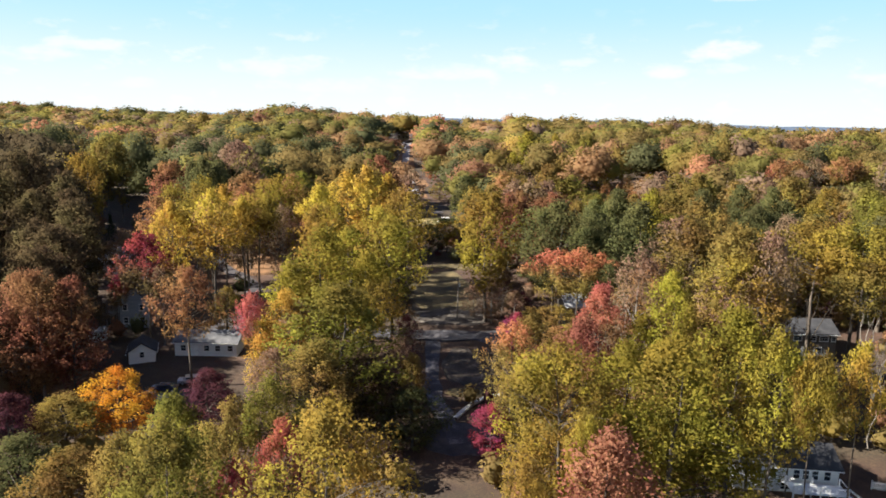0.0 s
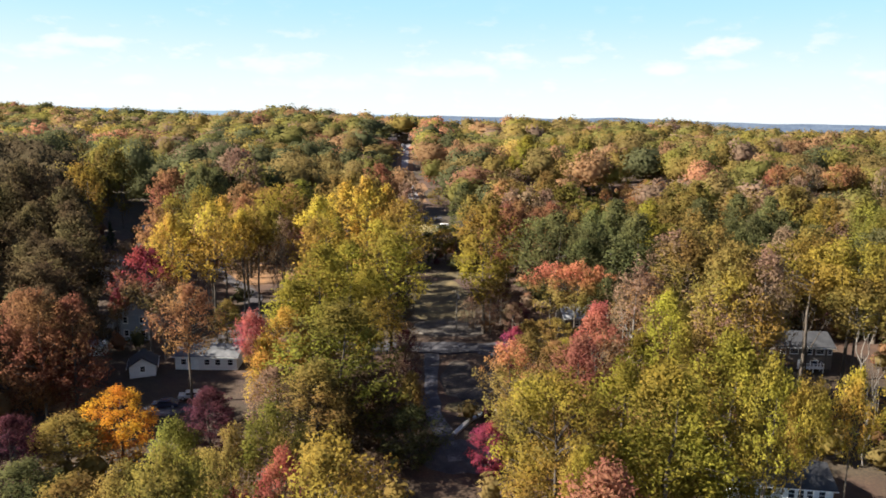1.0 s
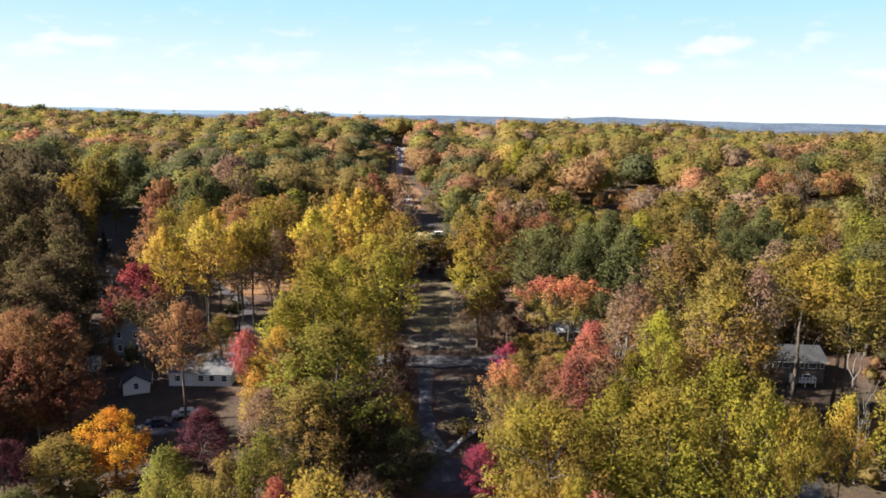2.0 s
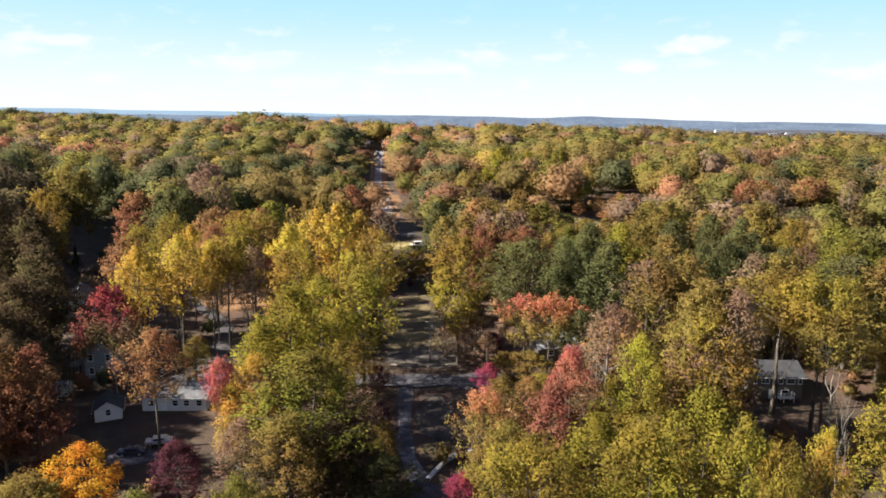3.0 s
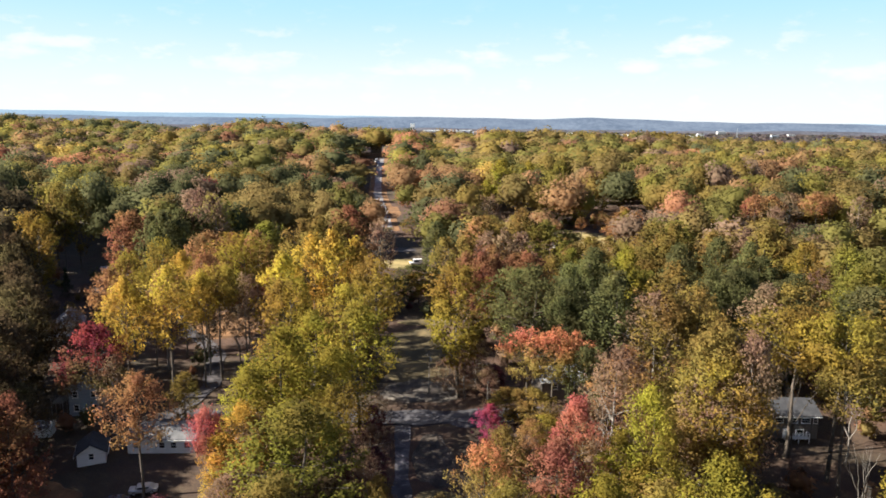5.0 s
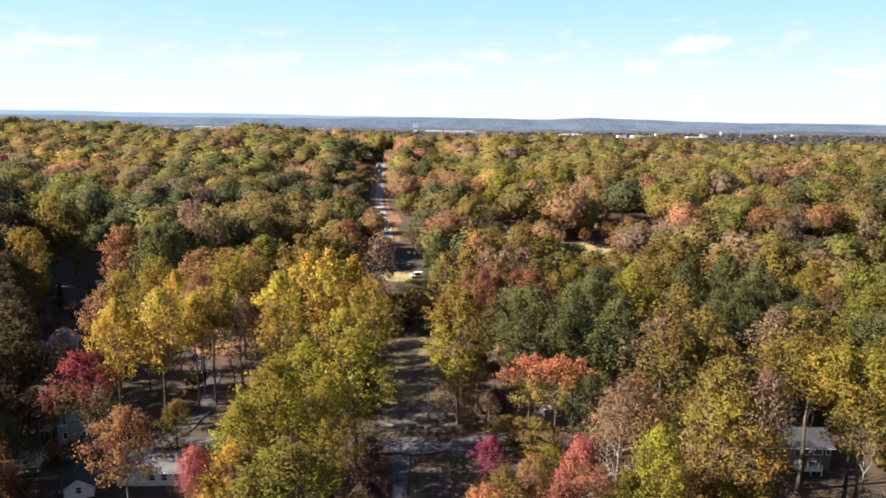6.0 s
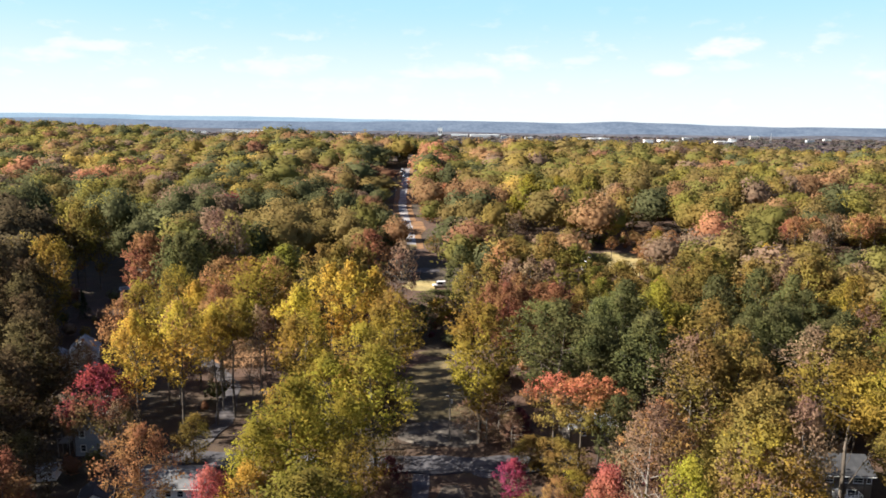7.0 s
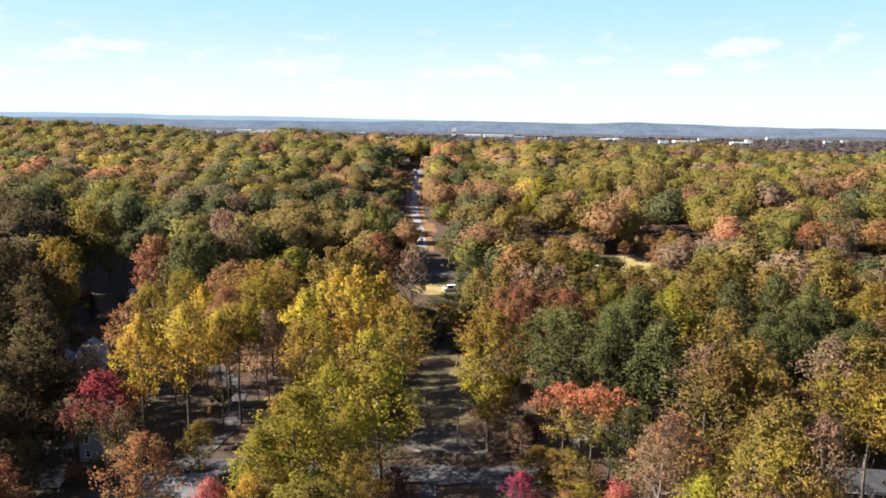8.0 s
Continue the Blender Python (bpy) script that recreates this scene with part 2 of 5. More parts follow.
TRIM_WHITE = surface("white_trim", (0.68, 0.68, 0.67), (0.78, 0.78, 0.77), (0.82, 0.82, 0.81), 1.5, 0.5)
SHINGLE_DARK = surface("dark_shingles", (0.018, 0.019, 0.022), (0.032, 0.033, 0.037), (0.055, 0.055, 0.058), 0.8, 0.9, 7.0, 0.4)
SHINGLE_PALE = surface("pale_shingles", (0.20, 0.20, 0.205), (0.30, 0.30, 0.30), (0.40, 0.395, 0.39), 0.8, 0.85, 7.0, 0.3)
SHINGLE_MID = surface("mid_grey_shingles", (0.055, 0.056, 0.060), (0.095, 0.096, 0.10), (0.15, 0.15, 0.152), 0.8, 0.9, 7.0, 0.35)
SHINGLE_GREY = surface("grey_shingles", (0.16, 0.165, 0.175), (0.24, 0.245, 0.255), (0.32, 0.32, 0.325), 0.8, 0.85, 7.0, 0.3)
BRICK = surface("chimney_brick", (0.20, 0.09, 0.06), (0.30, 0.14, 0.10), (0.38, 0.20, 0.15), 2.0, 0.9, 10.0, 0.3)
POLE_WOOD = surface("weathered_pole", (0.10, 0.085, 0.07), (0.16, 0.14, 0.12), (0.24, 0.21, 0.18), 1.5, 0.9, 12.0, 0.3, stretch_by=(3, 3, 0.3))
BARK = surface("bark", (0.035, 0.028, 0.022), (0.075, 0.06, 0.047), (0.14, 0.115, 0.09), 1.2, 0.95, 8.0, 0.6, stretch_by=(2, 2, 0.4), vary=0.25)
PALE_BARK = surface("pale_bark", (0.10, 0.088, 0.075), (0.17, 0.15, 0.13), (0.27, 0.245, 0.215), 1.2, 0.9, 8.0, 0.5, stretch_by=(2, 2, 0.4), vary=0.15)
CAR_WHITE = surface("white_car_paint", (0.70, 0.70, 0.70), (0.78, 0.78, 0.78), (0.80, 0.80, 0.80), 1.0, 0.25)
CAR_DARK = surface("dark_blue_car_paint", (0.02, 0.025, 0.045), (0.03, 0.035, 0.06), (0.04, 0.045, 0.07), 1.0, 0.25)
CAR_SILVER = surface("silver_car_paint", (0.42, 0.43, 0.45), (0.5, 0.51, 0.53), (0.55, 0.56, 0.58), 1.0, 0.3, metal=0.5)
RUBBER = surface("tyre_rubber", (0.02, 0.02, 0.02), (0.03, 0.03, 0.03), (0.05, 0.05, 0.05), 3.0, 0.8)
GLASS = glass_material()

# leaf colours
LEAVES = {   # inner leaves, most leaves, sunward leaves
    "olive": ((0.092, 0.080, 0.026), (0.196, 0.140, 0.042), (0.310, 0.202, 0.058)),
    "yolive": ((0.120, 0.098, 0.030), (0.235, 0.166, 0.036), (0.335, 0.228, 0.042)),
    "lime": ((0.096, 0.096, 0.022), (0.214, 0.180, 0.031), (0.318, 0.252, 0.042)),
    "green": ((0.070, 0.074, 0.022), (0.165, 0.146, 0.034), (0.265, 0.222, 0.045)),
    "amber": ((0.220, 0.145, 0.042), (0.400, 0.232, 0.050), (0.510, 0.300, 0.060)),
    "yellow": ((0.190, 0.145, 0.038), (0.390, 0.270, 0.050), (0.545, 0.358, 0.060)),
    "gold": ((0.378, 0.167, 0.028), (0.578, 0.286, 0.033), (0.672, 0.374, 0.050)),
    "orange": ((0.153, 0.105, 0.051), (0.291, 0.163, 0.070), (0.413, 0.216, 0.090)),
}
LEAVES.update({
    "rust": ((0.098, 0.050, 0.032), (0.212, 0.101, 0.053), (0.308, 0.150, 0.074)),
    "salmon": ((0.290, 0.150, 0.060), (0.500, 0.178, 0.098), (0.570, 0.192, 0.140)),
    "pink": ((0.225, 0.092, 0.062), (0.395, 0.118, 0.094), (0.480, 0.152, 0.126)),
    "crimson": ((0.110, 0.038, 0.034), (0.255, 0.048, 0.050), (0.360, 0.080, 0.080)),
    "magenta": ((0.130, 0.037, 0.052), (0.272, 0.048, 0.085), (0.376, 0.076, 0.120)),
    "maroon": ((0.050, 0.024, 0.028), (0.092, 0.034, 0.042), (0.155, 0.054, 0.062)),
    "dark": ((0.042, 0.051, 0.022), (0.098, 0.099, 0.041), (0.170, 0.157, 0.058)),
    # brown leaves darkened so that their colour carries shade
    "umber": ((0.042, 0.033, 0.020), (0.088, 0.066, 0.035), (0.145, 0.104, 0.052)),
    "brown": ((0.108, 0.078, 0.051), (0.223, 0.145, 0.092), (0.331, 0.213, 0.138)),
    "copper": ((0.170, 0.090, 0.050), (0.340, 0.152, 0.074), (0.450, 0.210, 0.100)),
    "z_conifer": ((0.020, 0.030, 0.018), (0.040, 0.055, 0.030), (0.070, 0.085, 0.045)),
    "brickpink": ((0.160, 0.072, 0.048), (0.290, 0.116, 0.078), (0.372, 0.160, 0.110)),
})
LOWER = {"pink": ((0.285, 0.185, 0.072), 10.0, 19.0), "salmon": ((0.265, 0.205, 0.062), 17.0, 22.5), "crimson": ((0.130, 0.092, 0.045), 15.0, 20.5)}
LEAF = {kind: leaf_material("leaves_" + kind, *c, lower=LOWER.get(kind)) for kind, c in LEAVES.items()}
WOODS_LEAF = leaf_material("leaves_of_woods", (0.80, 0.83, 0.86), (1.0, 1.0, 1.0), (1.16, 1.15, 1.12), tinted=True)

# ---- large structure: land, roads, lawns ----
PROFILE_Y = (-6000, -400, 0, 60, 113, 140, 190, 260, 300, 417, 500, 570, 640, 700, 850, 1000, 1200, 1600, 2400, 6000)
PROFILE_Z = (-6, -6, -9, -7.5, -5, -3, -0.5, 5, 8, 13, 18.5, 23, 25, 24.5, 15, 6, -2, -10, -12, -12)
LEFT_Y = (-6000, 417, 560, 700, 900, 1200, 1500, 1900, 2400, 6000)
LEFT_Z = (13, 13, 18, 24, 28, 29, 14, -6, -12, -12)


def ease(v, a, b):
    """0 at a, 1 at b, smooth between."""
    k = min(1.0, max(0.0, (v - a) / (b - a)))
    return k * k * (3 - 2 * k)


def land(x, y):
    """Height of the land: a gentle rise to a ridge ahead, nearer ahead and farther off to the left, then down to a wide valley."""
    fade = 1.0 if y < 300 else max(0.0, 1 - (y - 300) / 200)
    z = float(np.interp(y, PROFILE_Y, PROFILE_Z))
    u = x / max(y, 300.0)
    if y > 417:
        z += (float(np.interp(y, LEFT_Y, LEFT_Z)) - z) * ease(-u, 0.27, 0.42)
        z += 6.5 * math.exp(-((u + 0.21) / 0.12) ** 2 - ((y - 680) / 130) ** 2) * ease(y, 417, 560)
        z += 11.0 * math.exp(-((u + 0.63) / 0.10) ** 2 - ((y - 1040) / 230) ** 2)
        z -= 6.5 * ease(u, 0.33, 0.50) * ease(y, 430, 560) * (1 - ease(y, 900, 1500))
    z += 0.02 * max(0.0, min(120.0, x)) * fade
    side = min(1.2, max(0.0, x / max(y, 100.0) - 0.08) / 0.5)
    return z + 4.5 * side * math.exp(-((y - 420) / 70) ** 2)


def steps(near, far, fine, growth):
    out, at, s = [0.0], 0.0, fine
    while at < far:
        s = fine if at < near else s * growth
        at += s
        out.append(at)
    return out


def mesh_object(name, verts, faces, material, parent=None, label="", smooth=False):
    me = bpy.data.meshes.new(name)
    me.from_pydata([tuple(v) for v in verts], [], faces)
    me.materials.append(material)
    if smooth:
        me.polygons.foreach_set("use_smooth", [True] * len(me.polygons))
    ob = new(name, me)
    if parent is not None:
        ob.parent = parent
    return tagged(ob, label=label)


def part(name, bm, material, parent, label=""):
    """A bmesh as one mesh object under a thing or a part."""
    me = bpy.data.meshes.new(name)
    bm.to_mesh(me)
    bm.free()
    me.materials.append(material)
    ob = new(name, me)
    ob.parent = parent
    return tagged(ob, label=label)


def build_ground():
    right = steps(150, 5200, 7.0, 1.17)
    xs = [-v for v in reversed(right[1:])] + right
    ahead = steps(440, 5600, 7.0, 1.10)
    ys = [-v for v in reversed(steps(0, 700, 12.0, 1.35)[1:])] + ahead
    verts = [(x, y, land(x, y)) for y in ys for x in xs]
    n = len(xs)
    faces = [(j * n + i, j * n + i + 1, (j + 1) * n + i + 1, (j + 1) * n + i) for j in range(len(ys) - 1) for i in range(n - 1)]
    ob = mesh_object("ground", verts, faces, LITTER, smooth=True)
    tagged(ob, "rolling wood floor strewn with russet leaves and dull grass", "ground", kind="structure")


build_ground()


def strip(name, line, width, material, lift, label, category, ragged=0.0):
    """A road or path laid on the land along a line of (x, y), with square edges; ragged: how far leaves and grass creep over them."""
    pts, out = [Vector((x, y)) for x, y in line], []
    for a, b in zip(pts, pts[1:]):
        n = max(1, int((b - a).length / (1.2 if ragged else 4)))
        out += [a.lerp(b, i / n) for i in range(n)]
    out.append(pts[-1])
    verts, faces, k = [], [], 4
    for i, p in enumerate(out):
        way = (out[min(i + 1, len(out) - 1)] - out[max(i - 1, 0)]).normalized()
        side = Vector((way.y, -way.x)) * width / 2 * (1 + ragged * noise.noise(Vector((p.x * 0.21, p.y * 0.21, width))))
        z = land(p.x, p.y) + lift
        for s, dz in ((-1, -0.4), (-1, 0), (1, 0), (1, -0.4)):
            verts.append((p.x + s * side.x, p.y + s * side.y, z + dz))
        if i:
            a, b = (i - 1) * k, i * k
            faces += [(a + j, a + j + 1, b + j + 1, b + j) for j in range(3)]
    ob = mesh_object(name, verts, faces, material)
    return tagged(ob, label, category, kind="structure")


def patch(name, cx, cy, rx, ry, material, label, category, seed=0, lift=0.12, turn=0.0):
    """A lawn or open patch with a wavering edge, laid on the land."""
    rng = random.Random(seed)
    ph = [rng.uniform(0, 6.3) for _ in range(3)]
    rings, seg = 5, 40
    verts, faces = [(cx, cy, land(cx, cy) + lift)], []
    c, s = math.cos(radians(turn)), math.sin(radians(turn))
    for r in range(1, rings + 1):
        for i in range(seg):
            a = 2 * math.pi * i / seg
            k = r / rings * (1 + 0.10 * math.sin(2 * a + ph[0]) + 0.08 * math.sin(3 * a + ph[1]) + 0.05 * math.sin(7 * a + ph[2]))
            u, v = rx * k * math.cos(a), ry * k * math.sin(a)
            x, y = cx + c * u - s * v, cy + s * u + c * v
            verts.append((x, y, land(x, y) + (lift if r < rings else -0.3)))
    faces += [(0, 1 + i, 1 + (i + 1) % seg) for i in range(seg)]
    for r in range(rings - 1):
        a, b = 1 + r * seg, 1 + (r + 1) * seg
        faces += [(a + i, b + i, b + (i + 1) % seg, a + (i + 1) % seg) for i in range(seg)]
    return tagged(mesh_object(name, verts, faces, material), label, category, kind="structure")


ROAD_3 = [(-12, 322), (-15, 359), (-22.8, 431), (-26.6, 513), (-29.5, 612)]
strip("road_1", [(3.2, 101), (1.6, 109), (-0.4, 116), (-1.2, 122), (-1.3, 132), (-1.4, 144)], 3.0, WORN_DAPPLED_ASPHALT, 0.20, "narrow worn asphalt lane in dappled shade", "road", 0.5)
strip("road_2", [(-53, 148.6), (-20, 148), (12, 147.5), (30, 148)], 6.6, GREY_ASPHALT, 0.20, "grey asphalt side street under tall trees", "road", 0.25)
strip("verge", ROAD_3, 11.0, LEAFY_LAWN, 0.12, "brown leaf-covered verges of the straight road", "verge")
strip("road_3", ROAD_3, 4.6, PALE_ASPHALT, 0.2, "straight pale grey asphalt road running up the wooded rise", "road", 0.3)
strip("road_4", [(-50, 150), (-46, 164), (-51, 185), (-66, 205), (-86, 232), (-104, 250)], 4.4, ASPHALT, 0.18, "pale grey lane between houses", "road", 0.4)
patch("pavement", 4.2, 102.5, 6.2, 6.6, ASPHALT, "dark asphalt turning area at the end of the lane", "pavement", 3, 0.14)
patch("pavement", -6, 286, 8, 4, ASPHALT, "dark shaded asphalt court beyond a lawn", "pavement", 14, 0.2)
patch("driveway", 12.0, 145, 3.8, 2.4, WORN_DAPPLED_ASPHALT, "pale worn asphalt driveway apron", "driveway", 4, 0.28)
patch("driveway", -48.5, 117.5, 5.5, 2.6, WORN_DAPPLED_ASPHALT, "pale worn asphalt parking place in a shaded yard", "driveway", 15, 0.2)
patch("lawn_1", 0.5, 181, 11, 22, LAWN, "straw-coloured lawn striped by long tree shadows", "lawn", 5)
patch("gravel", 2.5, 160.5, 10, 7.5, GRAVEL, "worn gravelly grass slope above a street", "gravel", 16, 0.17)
patch("lawn_9", 4.5, 205.5, 9, 3.2, LAWN, "sunlit straw-coloured bank among trees", "lawn", 17, 0.25)
patch("lawn_2", -5.5, 267, 8.5, 6.5, GOLD_GRASS, "sunlit straw-coloured lawn among trees", "lawn", 6, 0.2)
patch("lawn_3", 77, 295, 15, 22, GOLD_GRASS, "sunlit straw-coloured meadow on a slope", "lawn", 7, 0.2, -18)
patch("lawn_4", -52, 205, 15, 13, LEAFY_LAWN, "orange-brown leaf-strewn lawn under tall trees", "lawn", 8)
patch("lawn_5", -66, 121, 11, 6, LEAFY_LAWN, "orange-brown leaf-strewn lawn", "lawn", 9)
patch("lawn_6", 5.0, 119.5, 4.4, 2.0, LAWN, "small straw-coloured grass verge above a kerb", "lawn", 10, 0.3)
patch("lawn_7", 4.8, 131, 4.6, 11, SHADED_LAWN, "grass beside the lane, toned dark for dappled shade", "lawn", 11)
patch("lawn_8", 1, 89, 13, 6.0, LITTER, "russet leaf-covered bank", "lawn", 13, 0.1)
patch("lawn_10", -15, 368, 9, 26, LEAFY_LAWN, "brown leaf-strewn clearing at the foot of the road", "lawn", 18, 0.08)
patch("lawn_12", 85, 397, 12, 9, LEAFY_LAWN, "orange-brown leaf-strewn glade on a slope", "lawn", 20, 0.2)
patch("lawn_11", -13, 326, 4.5, 5, GOLD_GRASS, "pale dry grass beside the straight road", "lawn", 19, 0.25)


def kerb(line):
    """A pale raised kerb along a curve."""
    return strip("kerb", line, 0.8, CONCRETE, 0.34, "pale curved concrete kerb at the lane's end", "kerb")


kerb([(2.9 + 8.2 * s, 109.6 + 8.6 * (1 - (1 - s) ** 2)) for s in (0, 0.2, 0.4, 0.6, 0.8, 1.0)])

# ---- far hills beyond the valley ----


def hills(name, dist, base, height, bumps, material, label):
    """A long wooded ridge across the view with a gently waving crest."""
    verts, faces, n = [], [], 160
    for i in range(n + 1):
        x = dist * (-1.05 + 2.1 * i / n)
        y = dist * (1 - 0.12 * (x / dist) ** 2)
        crest = height(x / dist)
        for k, (dy, f) in enumerate(((0, 0.0), (60, 0.45), (130, 0.82), (220, 1.0), (330, 0.8))):
            wob = bumps * noise.noise(Vector((x * 0.004, k * 1.7, dist * 0.01)))
            verts.append((x, y + dy, base + (crest - base + wob) * f))
        if i:
            a, b = (i - 1) * 5, i * 5
            faces += [(a + j, b + j, b + j + 1, a + j + 1) for j in range(4)]
    return tagged(mesh_object(name, verts, faces, material, smooth=True), label, "hill", kind="structure")


def crest(us, zs):
    return lambda u: float(np.interp(u, us, zs)) + 1.6 * math.sin(23 * u + 1) + 0.9 * math.sin(61 * u)


# blue and paleness grow with distance: haze put into the colours
HILL_NEAR = haze_painted_material("valley_hills", (0.034, 0.036, 0.046), (0.085, 0.084, 0.094), 0.30)
HILL_MID = haze_painted_material("blue_hills", (0.046, 0.062, 0.090), (0.080, 0.100, 0.132), 0.35)
HILL_FAR = haze_painted_material("pale_blue_hills", (0.084, 0.124, 0.165), (0.106, 0.148, 0.192), 0.42)
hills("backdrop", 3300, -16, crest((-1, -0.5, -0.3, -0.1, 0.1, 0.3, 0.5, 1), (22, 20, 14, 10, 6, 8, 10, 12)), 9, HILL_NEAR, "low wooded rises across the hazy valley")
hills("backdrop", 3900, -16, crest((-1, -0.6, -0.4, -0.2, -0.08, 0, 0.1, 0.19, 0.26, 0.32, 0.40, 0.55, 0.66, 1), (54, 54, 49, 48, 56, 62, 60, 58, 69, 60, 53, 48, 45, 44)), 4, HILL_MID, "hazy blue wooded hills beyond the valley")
hills("backdrop", 4450, -16, crest((-1, -0.66, -0.5, -0.3, -0.15, 0, 0.2, 0.3, 0.36, 0.45, 1), (80, 79, 78, 73, 69, 63, 56, 60, 57, 46, 44)), 3, HILL_FAR, "hazy pale blue hills on the skyline")

# ---- trees ----
CLASSES = {"low": 0.06, "mid": 0.24, "high": 0.46, "top": 0.64}
SHAPES = {   # width along the crown's height, from its foot to its top
    "round": ((0.0, 0.35), (0.15, 0.75), (0.4, 1.0), (0.65, 0.92), (0.85, 0.62), (1.0, 0.18)),
    "oval": ((0.0, 0.40), (0.2, 0.85), (0.4, 1.0), (0.6, 0.9), (0.8, 0.62), (1.0, 0.12)),
    "cone": ((0.0, 0.95), (0.08, 1.0), (0.3, 0.74), (0.6, 0.42), (0.85, 0.18), (1.0, 0.04)),
    "spread": ((0.0, 0.30), (0.2, 0.62), (0.5, 0.95), (0.7, 1.0), (0.88, 0.74), (1.0, 0.30)),
}
SHAPE_OF = {"lime": "oval", "yellow": "oval", "yolive": "spread", "olive": "round", "dark": "round", "salmon": "spread", "orange": "round", "z_conifer": "cone"}


def crown_cards(rng, shape, foot, top, radius, clumps, cards, size):
    """Leaf sprays of a crown: many small blades that fill rising plumes set along an uneven outline."""
    us, ws = zip(*SHAPES[shape])
    u = np.clip(rng.beta(1.5, 1.15, clumps), 0.02, 0.97)
    ang = np.arange(clumps) * 2.39996 + rng.uniform(-0.5, 0.5, clumps)
    lobe = 1 + 0.16 * np.sin(2 * ang + rng.uniform(0, 6.3)) + 0.12 * np.sin(3 * ang + rng.uniform(0, 6.3))
    wide = np.interp(u, us, ws) * lobe
    rc = radius * rng.uniform(0.09, 0.21, clumps)
    rho = np.maximum(0.0, wide * radius - 0.7 * rc) * np.sqrt(rng.uniform(0.14, 1.0, clumps))
    centre = np.stack([rho * np.cos(ang), rho * np.sin(ang), foot + (top - foot) * u - 0.45 * rc], 1)
    plume = unit_rows(centre * np.array([1, 1, 0]) / radius * 0.8 + np.array([0, 0, 0.9]) + 0.25 * rng.normal(size=(clumps, 3)))
    own = rng.choice(clumps, cards, p=rc ** 2 / np.sum(rc ** 2))
    d = unit_rows(rng.normal(size=(cards, 3)) + np.array([0, 0, 0.30]))
    off = d * (rc[own] * rng.uniform(0.12, 1.25, cards) ** 0.55)[:, None]
    along = np.sum(off * plume[own], 1)[:, None]
    pos = centre[own] + 0.95 * off + 0.75 * along * plume[own]
    nrm = unit_rows(d + 0.6 * rng.normal(size=(cards, 3)))
    t = unit_rows(plume[own] - nrm * np.sum(plume[own] * nrm, 1)[:, None] + 0.5 * np.cross(nrm, rng.normal(size=(cards, 3))))
    b = np.cross(nrm, t)
    s = (size * rng.uniform(0.55, 1.35, cards))[:, None]
    quad = np.stack([pos - t * s * 1.1, pos + t * s * 0.5 - b * s * 0.58, pos + t * s * 0.85 + b * s * 0.72], 1)
    axis = unit_rows(pos - np.array([0, 0, foot + 0.3 * (top - foot)]))
    soft = 0.62 * d + 0.48 * axis + 0.15 * rng.normal(size=(cards, 3)) + np.array([0, 0, 0.10])
    return quad.reshape(-1, 3), unit_rows(soft), centre


def unit_rows(v):
    return v / np.linalg.norm(v, axis=1)[:, None]


def dome_cards(rng, foot, top, radius, cards, size, rings, segs, inner, lobes=12):
    """A crown seen from afar: a billowing dome of boughs, with leaf sprays over an inner mass of foliage."""
    tips = unit_rows(rng.normal(size=(lobes, 3)) * np.array([1, 1, 0.8]) + np.array([0, 0, 0.4]))
    zc = foot + 0.45 * (top - foot)
    stretch_of = rng.uniform(0.86, 1.12, lobes)

    def surface_at(d, k):
        dots = d @ tips.T
        own = np.argmax(dots, 1)
        near = tips[own]
        swell = (0.70 + 0.34 * np.exp(5.0 * (np.max(dots, 1) - 1))) * stretch_of[own]
        axes = np.where(d[:, 2:3] > 0, np.array([[radius, radius, top - zc]]), np.array([[radius, radius, zc - foot]]))
        out = d * axes * (swell * k)[:, None]
        soft = unit_rows(0.6 * unit_rows(out - 0.55 * near * axes) + 0.6 * d + np.array([0, 0, 0.12]))
        return np.array([0, 0, zc]) + out, soft

    d = unit_rows(rng.normal(size=(cards, 3)) + np.array([0, 0, 0.35]))
    pos, soft = surface_at(d, rng.uniform(inner, 1.10, cards))
    nrm = unit_rows(soft + 0.5 * rng.normal(size=(cards, 3)))
    t = unit_rows(np.cross(nrm, rng.normal(size=(cards, 3))))
    b = np.cross(nrm, t)
    s = (size * rng.uniform(0.6, 1.3, cards))[:, None]
    quad = np.stack([pos - t * s, pos + t * s * 0.4 - b * s * 0.62, pos + t * s * 0.7 + b * s * 0.85], 1).reshape(-1, 3)
    normals = np.repeat(unit_rows(soft + 0.12 * rng.normal(size=(cards, 3))), 3, 0)
    th, ph = np.meshgrid(np.linspace(-0.75, 1.5, rings + 1), np.linspace(0, 2 * math.pi, segs + 1), indexing="ij")
    grid = np.stack([np.cos(th) * np.cos(ph), np.cos(th) * np.sin(ph), np.sin(th)], -1).reshape(-1, 3)
    gp, gn = surface_at(grid, np.full(len(grid), inner))
    gp, gn = gp.reshape(rings + 1, segs + 1, 3), gn.reshape(rings + 1, segs + 1, 3)
    lo, hi = slice(0, -1), slice(1, None)
    corners = [(lo, lo), (lo, hi), (hi, hi), (lo, lo), (hi, hi), (hi, lo)]
    body, bn = (np.stack([g[c] for c in corners], 2).reshape(-1, 3) for g in (gp, gn))
    return np.concatenate([quad, body]), np.concatenate([normals, bn])


